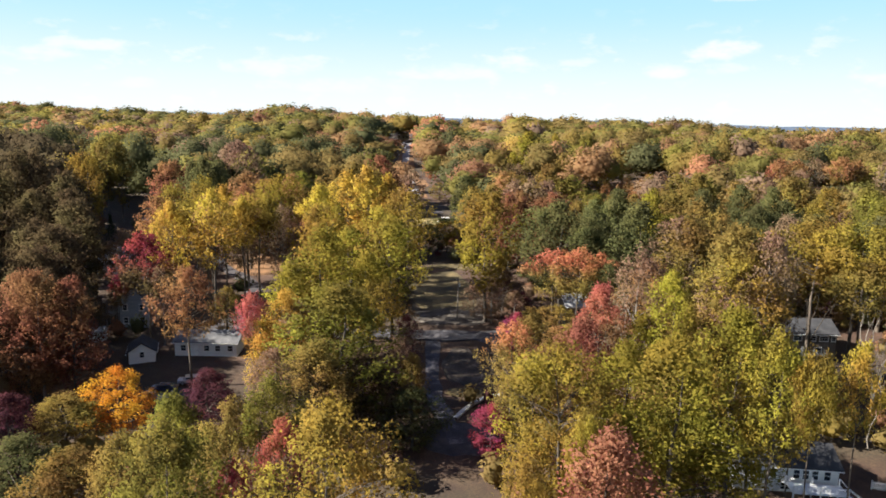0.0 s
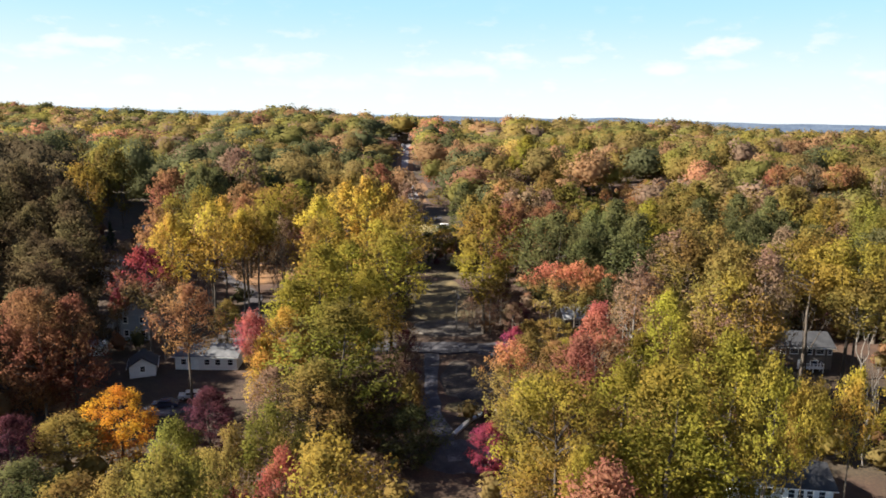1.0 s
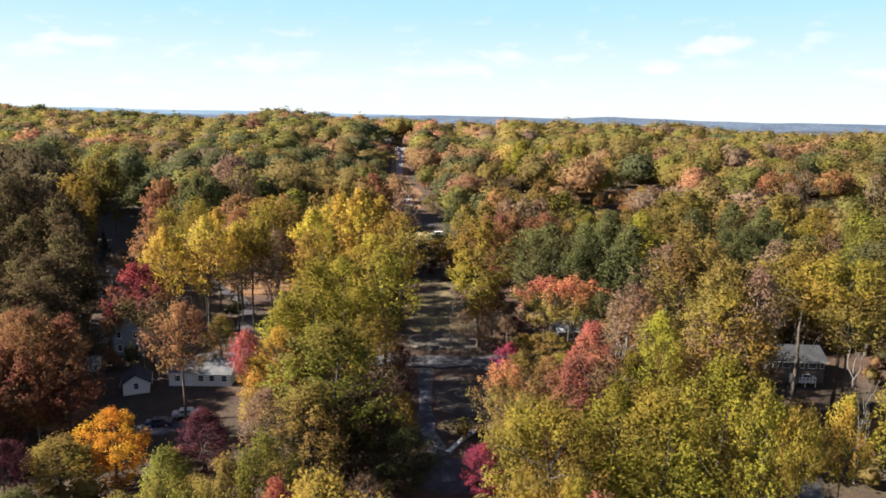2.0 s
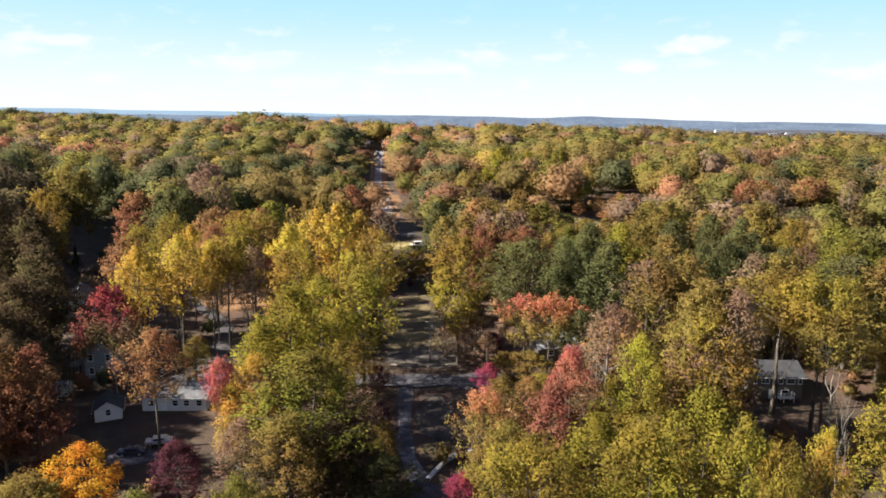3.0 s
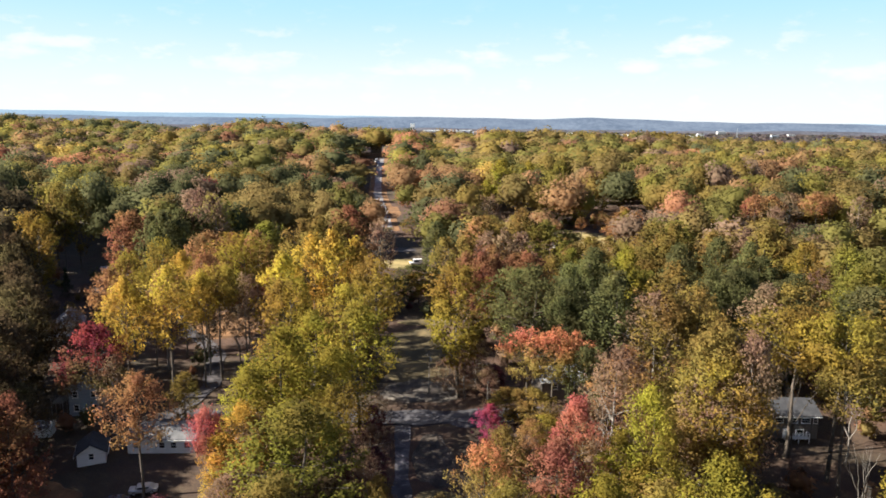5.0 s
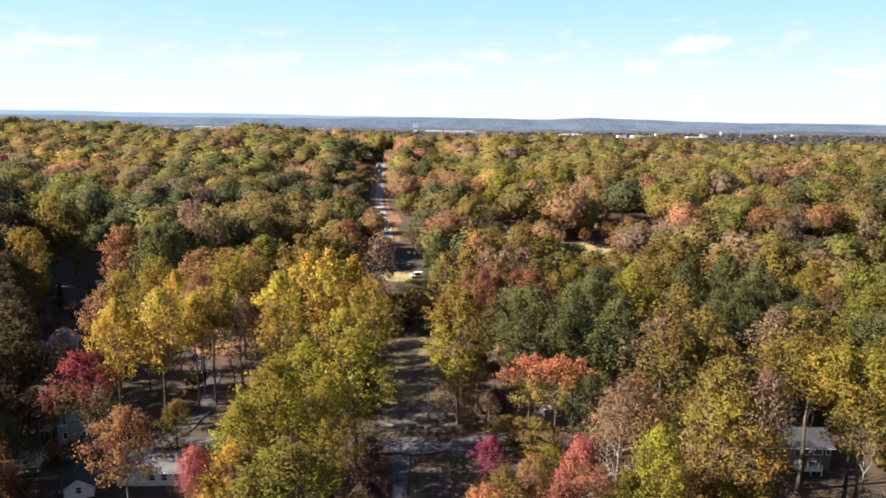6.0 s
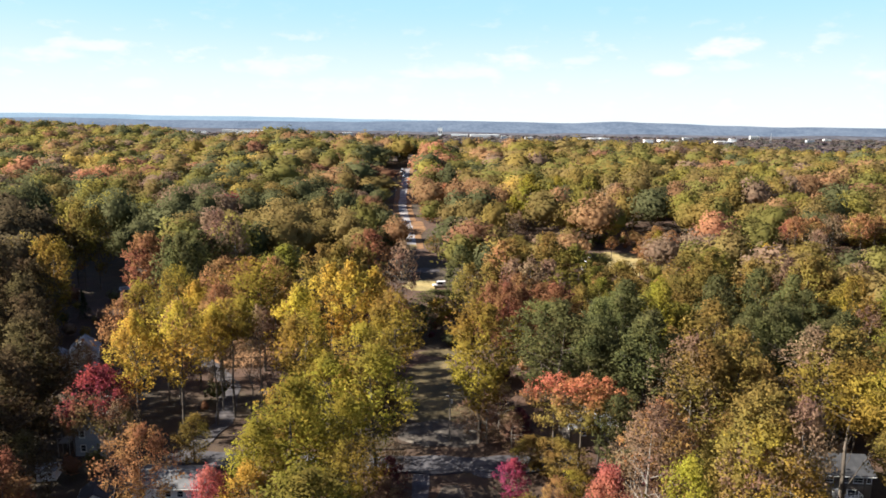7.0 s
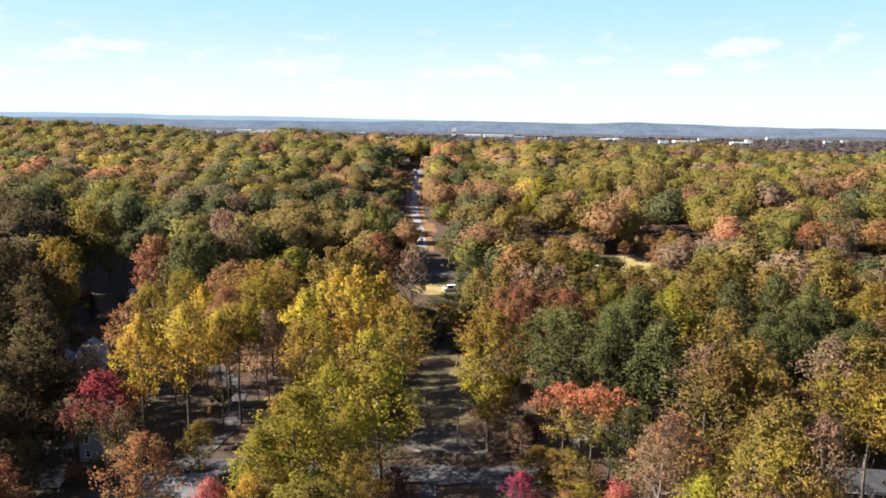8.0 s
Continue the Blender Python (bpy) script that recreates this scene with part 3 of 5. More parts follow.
def leaf_mesh(name, verts, normals, material, tint=None):
    n = len(verts) // 3
    me = bpy.data.meshes.new(name)
    me.vertices.add(n * 3)
    me.vertices.foreach_set("co", np.ascontiguousarray(verts, dtype=np.float32).ravel())
    me.loops.add(n * 3)
    me.loops.foreach_set("vertex_index", np.arange(n * 3, dtype=np.int32))
    me.polygons.add(n)
    me.polygons.foreach_set("loop_start", np.arange(0, n * 3, 3, dtype=np.int32))
    me.polygons.foreach_set("loop_total", np.full(n, 3, dtype=np.int32))
    if tint is not None:
        at = me.attributes.new("tint", "FLOAT_COLOR", "FACE")
        at.data.foreach_set("color", np.ascontiguousarray(tint, dtype=np.float32).ravel())
    me.materials.append(material)
    me.polygons.foreach_set("use_smooth", np.ones(n, dtype=bool))
    me.update(calc_edges=True)
    me.normals_split_custom_set_from_vertices(normals.astype(np.float32))
    return me


def tube(verts, faces, path, radii, sides=6):
    start = len(verts)
    for i, (p, r) in enumerate(zip(path, radii)):
        way = (path[min(i + 1, len(path) - 1)] - path[max(i - 1, 0)]).normalized()
        a = way.orthogonal().normalized()
        b = way.cross(a)
        for k in range(sides):
            t = 2 * math.pi * k / sides
            verts.append(p + (a * math.cos(t) + b * math.sin(t)) * r)
        if i:
            u, v = start + (i - 1) * sides, start + i * sides
            faces += [(u + k, u + (k + 1) % sides, v + (k + 1) % sides, v + k) for k in range(sides)]


def trunk_mesh(name, rng, height, foot, ends, girth, material, twigs=0):
    """Tapered trunk with root flare and limbs that reach to the given ends."""
    verts, faces = [], []
    lean = Vector((rng.uniform(-1, 1), rng.uniform(-1, 1), 0)) * 0.6
    spine = [Vector((0, 0, -0.8)), Vector((0, 0, 0.6))] + [lean * (k / 5) ** 1.5 + Vector((rng.uniform(-.2, .2), rng.uniform(-.2, .2), height * 0.86 * k / 5)) for k in range(1, 6)]
    tube(verts, faces, spine, [girth * f for f in (1.5, 1.05, 0.9, 0.75, 0.58, 0.36, 0.12)], 7)
    for e in ends:
        e = Vector(e)
        z0 = max(foot * 0.75 + 0.1 * height, min(e.z - 0.30 * math.hypot(e.x, e.y) - 1.0, height * 0.72))
        k = max(0.0, min(0.99, z0 / (height * 0.86)))
        base = lean * k ** 1.5 + Vector((0, 0, z0))
        mid = base.lerp(e, 0.5) + Vector((rng.uniform(-.5, .5), rng.uniform(-.5, .5), rng.uniform(-0.2, 0.9)))
        g = girth * (0.42 - 0.22 * k)
        tube(verts, faces, [base, mid, e], [g, g * 0.6, g * 0.18], 5)
        for _ in range(twigs):
            p = mid.lerp(e, rng.uniform(0.1, 0.9))
            q = p + Vector((rng.normal(), rng.normal(), 0.7 + abs(rng.normal()))) * 1.3
            tube(verts, faces, [p, p.lerp(q, 0.5) + Vector((0, 0, 0.15)), q], [g * 0.28, g * 0.18, 0.025], 4)
    me = bpy.data.meshes.new(name)
    me.from_pydata([tuple(v) for v in verts], [], faces)
    me.materials.append(material)
    me.polygons.foreach_set("use_smooth", [True] * len(me.polygons))
    return me


TREE_NAME = {"olive": "oak_tree", "yolive": "oak_tree", "lime": "tulip_tree", "yellow": "tulip_tree", "gold": "maple_tree", "orange": "oak_tree", "rust": "oak_tree",
             "salmon": "maple_tree", "crimson": "maple_tree", "magenta": "ornamental_tree", "maroon": "plum_tree", "dark": "maple_tree", "brown": "ash_tree", "brickpink": "oak_tree", "umber": "oak_tree", "green": "tulip_tree", "amber": "oak_tree", "copper": "maple_tree", "pink": "maple_tree", "z_conifer": "conifer"}
TREE_LABEL = {
    "olive": "broad deciduous tree with dull olive-green leaves", "yolive": "tall deciduous tree with yellow-olive autumn leaves",
    "lime": "tall deciduous tree with bright yellow-green leaves", "yellow": "tall deciduous tree with golden-yellow autumn leaves",
    "gold": "deciduous tree with glowing orange-gold autumn leaves", "orange": "deciduous tree with orange-brown autumn leaves",
    "pink": "slender maple with pink-red autumn leaves", "green": "deciduous tree with green leaves just turning yellow", "amber": "deciduous tree with amber-orange autumn leaves", "copper": "deciduous tree with copper-orange autumn leaves", "rust": "broad deciduous tree with russet-brown autumn leaves", "salmon": "spreading maple with salmon-orange autumn leaves",
    "crimson": "maple with crimson-red autumn leaves", "magenta": "small upright tree with magenta-red autumn leaves", "maroon": "rounded tree with dark maroon leaves",
    "dark": "dense tree with dark green leaves", "umber": "tall broad oak with brown leaves toned dark for shade", "z_conifer": "narrow dark green conifer beside a shaded lane", "brown": "thinning deciduous tree with grey-brown leaves", "brickpink": "broad tree with dusty brick-pink autumn leaves",
}
PROTO = {}
H0, R0 = 24.0, 6.0


def proto(kind, cls, variant, fine, airy):
    """Trunk and crown for a kind, class of crown and variant; fine ones, with smaller leaf sprays, stand nearest."""
    key = (kind, cls, variant, fine, airy)
    if key not in PROTO:
        rng = np.random.default_rng(100 * sorted(LEAVES).index(kind) + 10 * sorted(CLASSES).index(cls) + variant)
        foot = H0 * CLASSES[cls]
        thin = {"brown": 0.62, "lime": 0.85, "yellow": 0.8, "salmon": 0.8, "orange": 0.85}.get(kind, 1.0) * (0.86 if airy else 1.0)
        verts, soft, centre = crown_cards(rng, SHAPE_OF.get(kind, "round"), foot, H0, R0, 180 if cls in ("low", "mid") else 120, int((2700, 6000, 9200, 11000)[fine] * thin * (0.7 if cls in ("high", "top") else 1.0)), (0.36, 0.245, 0.190, 0.172)[fine])
        order = np.argsort(-np.hypot(centre[:, 0], centre[:, 1]))[:14]
        PROTO[key] = (trunk_mesh("trunk", rng, H0, foot, centre[order], 0.25, BARK if kind not in ("brown",) else PALE_BARK, 2 if kind == "brown" else 0),
                      leaf_mesh("crown", verts, np.repeat(soft, 3, 0), LEAF[kind]))
    return PROTO[key]


SPOTS = []   # every tree that stands: x, y, radius


def stand_tree(kind, x, y, h, r, foot, turn, variant):
    foot = max(foot, 1 - 3.3 * r / h)
    cls = min(CLASSES, key=lambda c: abs(CLASSES[c] - foot))
    airy = -34 < x < -6 and 114 < y < 166   # the great grove has thinned, and lets the sun through to the lane
    trunk, crown = proto(kind, cls, variant, (y < 205) + (y < 130) + (y < 82), airy)
    tree = new(TREE_NAME[kind])
    tree.matrix_world = pose(x, y, land(x, y) - 0.1, 0, 0, turn) @ Matrix.Diagonal((r / R0, r / R0, h / H0, 1))
    for name, me in (("trunk", trunk), ("crown", crown)):
        new(name, me).parent = tree
    SPOTS.append((x, y, r))
    return tagged(tree, TREE_LABEL[kind], "tree", group="woodland trees")


def plant(kind, rows):
    """Trees of one kind: x, y, height, crown radius, share of the height below the crown. Very wide ones are small groves."""
    for i, (x, y, h, r, foot) in enumerate(rows):
        turn, v = (x * 37 + y * 11) % 360, i % 2
        if r > 9.0:
            stand_tree(kind, x - 0.42 * r, y + 1.5, h * 0.95, 0.62 * r, foot, turn, v)
            stand_tree(kind, x + 0.42 * r, y, h * 0.93, 0.62 * r, foot, turn + 120, 1 - v)
            stand_tree(kind, x + 0.02 * r, y - 2.5, h, 0.6 * r, foot, turn + 210, v)
        else:
            stand_tree(kind, x, y, h, r * (1.28 if y < 130 else 1.18), foot, turn, v)


plant("olive", [
    (-39.9, 70.0, 15.4, 5.4, 0.2), (-22.9, 72.0, 20.6, 3.2, 0.2), (-53.8, 94.0, 10.2, 5.8, 0.2), (-32.1, 66.0, 19.6, 3.8, 0.2), (-4.1, 104.0, 13.7, 2.5, 0.15),
    (-17.5, 95.0, 19.1, 5.9, 0.0), (-46.5, 147.0, 10.5, 3.4, 0.1), (14.7, 108.5, 18.6, 4.4, 0.1), (14.2, 97.0, 16.6, 4.6, 0.0),
    (46.6, 120.0, 19.8, 6.4, 0.2), (50.0, 115.0, 31.6, 7.2, 0.35), (72.6, 115.0, 24.7, 6.2, 0.6), (54.2, 148.0, 25.8, 7.2, 0.2), (53.0, 214.0, 20.6, 11.6, 0.1),
])
plant("olive", [
    (60.8, 150.0, 27.2, 6.5, 0.1), (63.0, 170.0, 26.4, 8.3, 0.1), (84.5, 155.0, 25.6, 7.9, 0.05), (-26.8, 214.0, 29.9, 12.9, 0.2), (14.9, 217.0, 23.3, 11.4, 0.1),
    (-123.1, 258.0, 31.3, 10.1, 0.2),
])
plant("green", [
    (-25.2, 60.0, 23.9, 4.9, 0.2), (-30.7, 76.0, 19.3, 3.6, 0.2), (-18.5, 73.0, 22.8, 3.4, 0.2), (-15.7, 105.0, 24.6, 8.0, 0.1),
])
plant("lime", [
    (-10.0, 140.0, 27.3, 7.6, 0.46), (-21.5, 124.0, 28.8, 8.3, 0.15),
    (-26.3, 120.0, 23.3, 6.3, 0.2), (26.8, 75.0, 26.7, 7.1, 0.15), (35.8, 80.0, 28.6, 6.0, 0.2), (40.4, 84.0, 15.8, 3.7, 0.1), (38.0, 74.0, 27.6, 4.1, 0.3),
    (35.7, 104.0, 26.6, 4.7, 0.2),
])
plant("yolive", [
    (-9.4, 56.0, 27.3, 5.5, 0.2), (-8.1, 166.0, 29.5, 6.5, 0.45), (-44.1, 193.0, 29.1, 6.5, 0.45), (-44.4, 167.0, 27.5, 5.9, 0.6), 
    (10.6, 157.0, 30.0, 8.0, 0.24), (13.8, 73.0, 26.7, 5.7, 0.2), (47.3, 87.0, 12.5, 2.4, 0.5), (41.2, 72.0, 26.0, 2.5, 0.5), (14.5, 63.0, 23.3, 2.3, 0.15),
    (7.8, 57.0, 21.6, 2.7, 0.1), (70.9, 129.0, 28.2, 7.5, 0.6), (74.2, 121.0, 30.2, 7.4, 0.6), (49.6, 111.0, 27.3, 6.6, 0.3),
])
plant("crimson", [
    (-15.9, 67.0, 20.6, 3.0, 0.3), (-19.9, 64.0, 17.8, 1.9, 0.3), (-59.8, 139.0, 23.5, 5.7, 0.38),
])
plant("gold", [
    (-48.2, 99.0, 12.7, 4.5, 0.15),
])
plant("maroon", [
    (-35.9, 103.0, 10.7, 4.2, 0.1), (-57.7, 88.0, 13.5, 3.3, 0.1),
])
plant("dark", [
    (-47.9, 74.0, 14.8, 5.4, 0.1), (-3.9, 100.0, 9.5, 5.1, 0.0), (-76.1, 240.0, 26.5, 13.3, 0.1),
    (27.2, 184.0, 22.4, 8.8, 0.1), (34.7, 163.0, 21.2, 6.3, 0.0), (46.0, 160.0, 27.6, 7.6, 0.05), (29.5, 172.0, 26.1, 8.0, 0.05), (35.9, 166.0, 24.3, 6.3, 0.05),
    (80.3, 178.0, 23.8, 10.2, 0.05), (1.1, 238.0, 8.0, 7.6, 0.0), (8.0, 240.0, 22.2, 5.8, 0.1),
])
plant("dark", [
    (-75.3, 221.0, 29.4, 9.9, 0.1), (34.9, 140.0, 17.8, 3.6, 0.1),
])
plant("rust", [
    (-65.2, 111.0, 24.5, 10.4, 0.1), (-89.3, 234.0, 26.9, 10.6, 0.2), (23.0, 205.0, 23.1, 6.4, 0.2), (31.1, 188.0, 25.1, 6.5, 0.2), (18.9, 196.0, 24.2, 9.1, 0.2),
    (29.7, 200.0, 21.8, 7.2, 0.2), (-19.8, 223.0, 30.6, 7.5, 0.2), (83.0, 240.0, 12.6, 5.4, 0.2),
])
plant("brown", [
    (-10.2, 231.0, 25.9, 4.9, 0.2), (54.0, 111.0, 31.3, 4.9, 0.35), (35.2, 120.0, 26.5, 6.2, 0.15), (48.3, 114.0, 25.1, 5.1, 0.2),
    (52.4, 150.0, 26.0, 7.0, 0.1), (79.6, 157.0, 24.6, 7.2, 0.1), (27.2, 212.0, 26.4, 11.9, 0.1), (-70.3, 243.0, 32.6, 9.8, 0.2),
])
plant("yellow", [
    (-19.5, 182.0, 32.6, 12.7, 0.46), (-30.2, 172.0, 29.1, 7.1, 0.3), (-60.9, 155.0, 26.9, 5.2, 0.5), (-52.0, 157.0, 29.5, 7.0, 0.5), (47.4, 74.0, 26.0, 2.7, 0.5),
    (112.7, 256.0, 18.0, 10.0, 0.2),
])
plant("salmon", [
    (28.7, 145.0, 20.4, 10.0, 0.5), (11.4, 102.0, 19.2, 4.0, 0.15),
])
plant("pink", [
    (-31.2, 112.0, 20.2, 2.5, 0.64), (25.5, 106.5, 24.0, 4.4, 0.24),
])
plant("amber", [
    (-25.4, 111.5, 21.0, 4.0, 0.1), (-28.8, 111.0, 16.5, 3.0, 0.05),
])
plant("orange", [
    (-55.5, 200.0, 27.9, 7.6, 0.5), (-45.1, 120.5, 22.0, 4.9, 0.46), (40.9, 132.0, 20.9, 5.6, 0.25), (82.4, 292.0, 7.4, 4.7, 0.4),
])
plant("magenta", [
    (7.9, 97.0, 8.6, 3.1, 0.15), (15.2, 131.0, 11.0, 2.7, 0.2),
])
plant("brickpink", [
    (15.4, 58.0, 24.1, 6.0, 0.15), (21.6, 101.0, 20.6, 5.2, 0.1),
])
# lower boughs and neighbours that fill the great central grove
plant("brown", [(-24, 113, 19, 6, .05), (-26, 104, 14, 5, .05)])
plant("lime", [(-13.5, 129, 23, 6, .46), (-19, 143, 25, 6.5, .3)])
plant("yolive", [(-11.5, 119, 21, 5, .46), (-24, 133, 24, 6, .46), (-14, 153, 27, 6, .3), (-27, 160, 27, 6.5, .46)])
plant("olive", [(-16, 134, 12, 4.5, .06), (-26, 129, 14, 4.6, .06), (-22, 118, 15, 4.8, .06)])
plant("lime", [(-22, 137, 15, 5, .06)])
# slender tall trees of the open yellow grove
plant("yellow", [(-64, 163, 26, 4.5, .46), (-47, 163, 27, 4.5, .64), (-57, 181, 27, 5, .46)])
plant("orange", [(-56, 167, 27, 4.5, .46), (-50, 177, 28, 5, .46)])
plant("brown", [(-48, 170, 23, 4.4, .3), (-59, 173, 23, 4.4, .3), (-40, 174, 24, 4.6, .3), (-54, 188, 23, 4.5, .3), (-75, 161, 20, 4, .3)])
plant("yolive", [(-62, 174, 26, 4.5, .5), (-70, 182, 27, 5, .5), (-66, 193, 28, 5, .5)])
plant("orange", [(-70, 170, 26, 4.6, .5), (-44, 205, 27, 5, .5)])
# trees added behind the russet oak, mostly out of sight, to shade the yard
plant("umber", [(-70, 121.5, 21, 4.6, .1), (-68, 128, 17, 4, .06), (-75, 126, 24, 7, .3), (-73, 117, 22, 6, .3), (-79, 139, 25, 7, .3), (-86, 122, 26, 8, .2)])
# added unseen behind the front trees, to shade the white house
plant("olive", [(33, 90, 20, 6.5, .1)])
plant("orange", [(133, 274, 23, 5, .55), (141, 277, 22, 5, .55), (158, 276, 24, 5.5, .55), (166, 280, 22, 5, .55)])
plant("brown", [(149, 279, 23, 5, .5), (173, 272, 23, 5, .5), (137, 266, 20, 4, .6)])
# lower neighbours that close the near stand
plant("lime", [(21, 78, 17, 6, .05), (31, 80, 16, 5.5, .05), (26, 92, 20, 6, .1)])
plant("yolive", [(14, 80, 14, 5, .05), (20, 97, 13.5, 5.4, .1), (36, 100, 17, 5.5, .1)])
plant("lime", [(31.5, 104.5, 20, 4.6, .1)])
plant("olive", [(41, 108, 18, 6, .1), (-16, 74, 12, 5, .05), (-30, 82, 12, 5, .05)])
plant("umber", [(-19, 98, 16, 6, .05), (-12, 103, 14, 5.3, 0)])
# dark maroon trees put in place of the purple shade beside the lane
plant("maroon", [(-6.2, 122, 8, 2.8, 0), (-6.6, 135, 9, 2.8, 0), (-11, 118, 7, 3.5, 0)])
plant("brown", [(-6.9, 113, 13.7, 2.3, .06), (-6.8, 128, 9, 2.9, 0), (-6.5, 142, 8, 2.6, 0)])
# added to shade the yard of the dark brown house
plant("olive", [(58, 122, 20, 4.6, .1), (52, 131, 19, 5, .1), (57, 131, 21, 4.4, .2)])
# low trees added half hidden under the tall grove, to shade the lawn beside it
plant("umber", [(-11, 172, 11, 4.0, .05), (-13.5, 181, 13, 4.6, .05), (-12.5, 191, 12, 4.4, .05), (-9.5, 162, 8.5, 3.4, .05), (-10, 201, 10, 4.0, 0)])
# half-bare trees that stand out above the ridge
plant("brown", [(189, 580, 28, 5, .3), (154, 600, 25, 6, .24), (200, 574, 24, 6, .2), (286, 520, 25, 6, .24), (300, 515, 23, 5, .24)])
# thin understorey beside the lane
plant("brown", [(12, 156, 11, 3.2, 0), (8, 160, 8, 2.6, 0), (15, 163, 12, 3.6, .05), (17, 153, 9, 3, 0)])
plant("maroon", [(14, 166, 8, 3.2, 0), (19, 158, 7, 3, 0)])
# the left edge's shade is put into these trees' dark leaf colour
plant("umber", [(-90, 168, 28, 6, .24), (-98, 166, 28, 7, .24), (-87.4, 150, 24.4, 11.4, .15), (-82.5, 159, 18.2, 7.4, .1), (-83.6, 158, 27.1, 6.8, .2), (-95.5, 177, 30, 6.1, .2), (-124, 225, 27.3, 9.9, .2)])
# these and the russet one: added out of view to shade the left edge
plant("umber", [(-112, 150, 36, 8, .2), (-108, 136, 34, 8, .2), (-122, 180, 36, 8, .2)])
plant("rust", [(-117, 164, 34, 7, .2)])
plant("crimson", [(-69.8, 146.5, 12.8, 2.0, .46)])
plant("brown", [(-57.4, 139.5, 17, 3.6, .24)])
plant("z_conifer", [(-109.5, 228, 9.5, 2.2, .06)])
plant("olive", [(25, 141, 9, 5, 0), (20, 146, 7, 4, 0)])
plant("brown", [(-9, 92, 6.5, 3.2, 0), (-9, 105, 9, 3.6, 0)])
# trees that stand out beyond the lawn, beside the straight road and behind the meadow
plant("olive", [(52, 243, 15, 5.2, .05), (60.5, 246, 14.5, 5.2, .05), (69, 249, 14, 5.0, .05), (31.5, 290, 13, 8.0, .06), (-1, 313, 8.5, 4.6, .05), (13, 317, 10, 5.4, .05)])
plant("copper", [(-22, 313, 12.5, 5.0, .05), (-28.5, 313, 13.5, 5.4, .05), (-5.5, 385, 17.5, 5.6, .06), (3, 397, 19, 6.6, .06), (13.5, 381, 15.5, 5.8, .06)])
plant("brown", [(24, 325, 14, 4.6, .24), (31, 327, 15, 4.8, .24), (36, 332, 15, 4.6, .24), (88, 370, 22, 6.5, .46), (5.5, 297, 5, 3.2, 0), (10, 301, 6, 3.2, 0)])
plant("lime", [(44.5, 362, 28, 8.6, .2), (59, 367, 26, 7.6, .24), (36, 359, 18, 5.6, .06), (86, 287, 15, 3.4, .46)])
plant("green", [(97, 364, 21, 6.6, .1), (79, 384, 25, 7.4, .24), (66, 327, 11.5, 5.8, .05), (75, 329, 10, 5.0, .05)])
plant("orange", [(81, 306, 11, 3.6, .46), (72, 303, 9, 3.0, .46), (84, 291, 13, 4.6, .24), (90, 283, 14, 4.6, .24), (79, 277, 11, 4.4, .1), (92, 310, 12, 4.4, .3), (94, 296, 13, 4.4, .3)])
plant("crimson", [(79.5, 231, 17, 4.2, .1), (135, 284, 20, 4.6, .1)])

# ---- woods that close in round the known trees ----
# open ground: x, y, half-width, half-depth, allowed tree height
OPEN_NEAR = [(-50, 106, 34, 42, 0), (52, 90, 14, 12, 0), (58, 76, 26, 14, 5), (60, 106, 12, 12, 8), (58, 137, 15, 9, 8), (78, 132, 12, 14, 0), (72, 112, 16, 20, 6),
        (0, 60, 60, 34, 0), (0, 108, 22, 20, 0), (30, 112, 26, 26, 12)]
OPEN_MIDDLE = [(0, 150, 14, 62, 0), (-50, 150, 27, 62, 0), (-74, 166, 11, 24, 0), (134, 225, 22, 24, 15), (-90, 195, 14, 26, 0), (-100, 238, 14, 22, 0), (33, 158, 9, 8, 0),
        (20, 152, 13, 18, 0), (-20, 225, 26, 34, 15)]
OPEN_FAR = [(-6, 262, 12, 40, 0), (-22, 203, 16, 5, 0), (-14, 312, 9, 16, 0), (78, 291, 17, 24, 0), (64, 246, 22, 24, 15), (70, 272, 15, 10, 6), (60, 284, 7, 13, 2), (48, 345, 15, 8, 0), (46, 290, 24, 24, 13), (85, 396, 12, 10, 0), (-115, 240, 13, 27, 0),
        (-123, 263, 12, 16, 0), (-142, 287, 14, 20, 6), (-34, 262, 30, 13, 5), (94, 286, 10, 16, 6), (152, 258, 24, 15, 20)]
OPEN = OPEN_NEAR + OPEN_MIDDLE + OPEN_FAR
# where one colour of leaf prevails: x, y, reach, kind
# the dark brown zones on the left paint its shade into the leaves
ZONES_NEAR = [(48, 174, 14, "dark"), (68, 166, 12, "olive"), (86, 178, 15, "dark"), (-118, 300, 28, "dark"), (-128, 178, 34, "umber"), (-160, 240, 40, "umber"), (17, 368, 22, "orange"), (-5, 385, 14, "copper"),
              (-94, 338, 9, "crimson"), (83, 362, 12, "orange"), (78, 292, 22, "orange"), (-166, 318, 13, "lime"), (-143, 326, 12, "lime"), (-60, 300, 30, "olive"), (-95, 300, 22, "brown"),
              (-193, 329, 24, "umber"), (-120, 340, 14, "brown"), (96, 279, 9, "copper"), (117, 290, 12, "green"), (110, 250, 9, "lime"), (142, 274, 11, "brown"), (135, 339, 13, "yolive")]
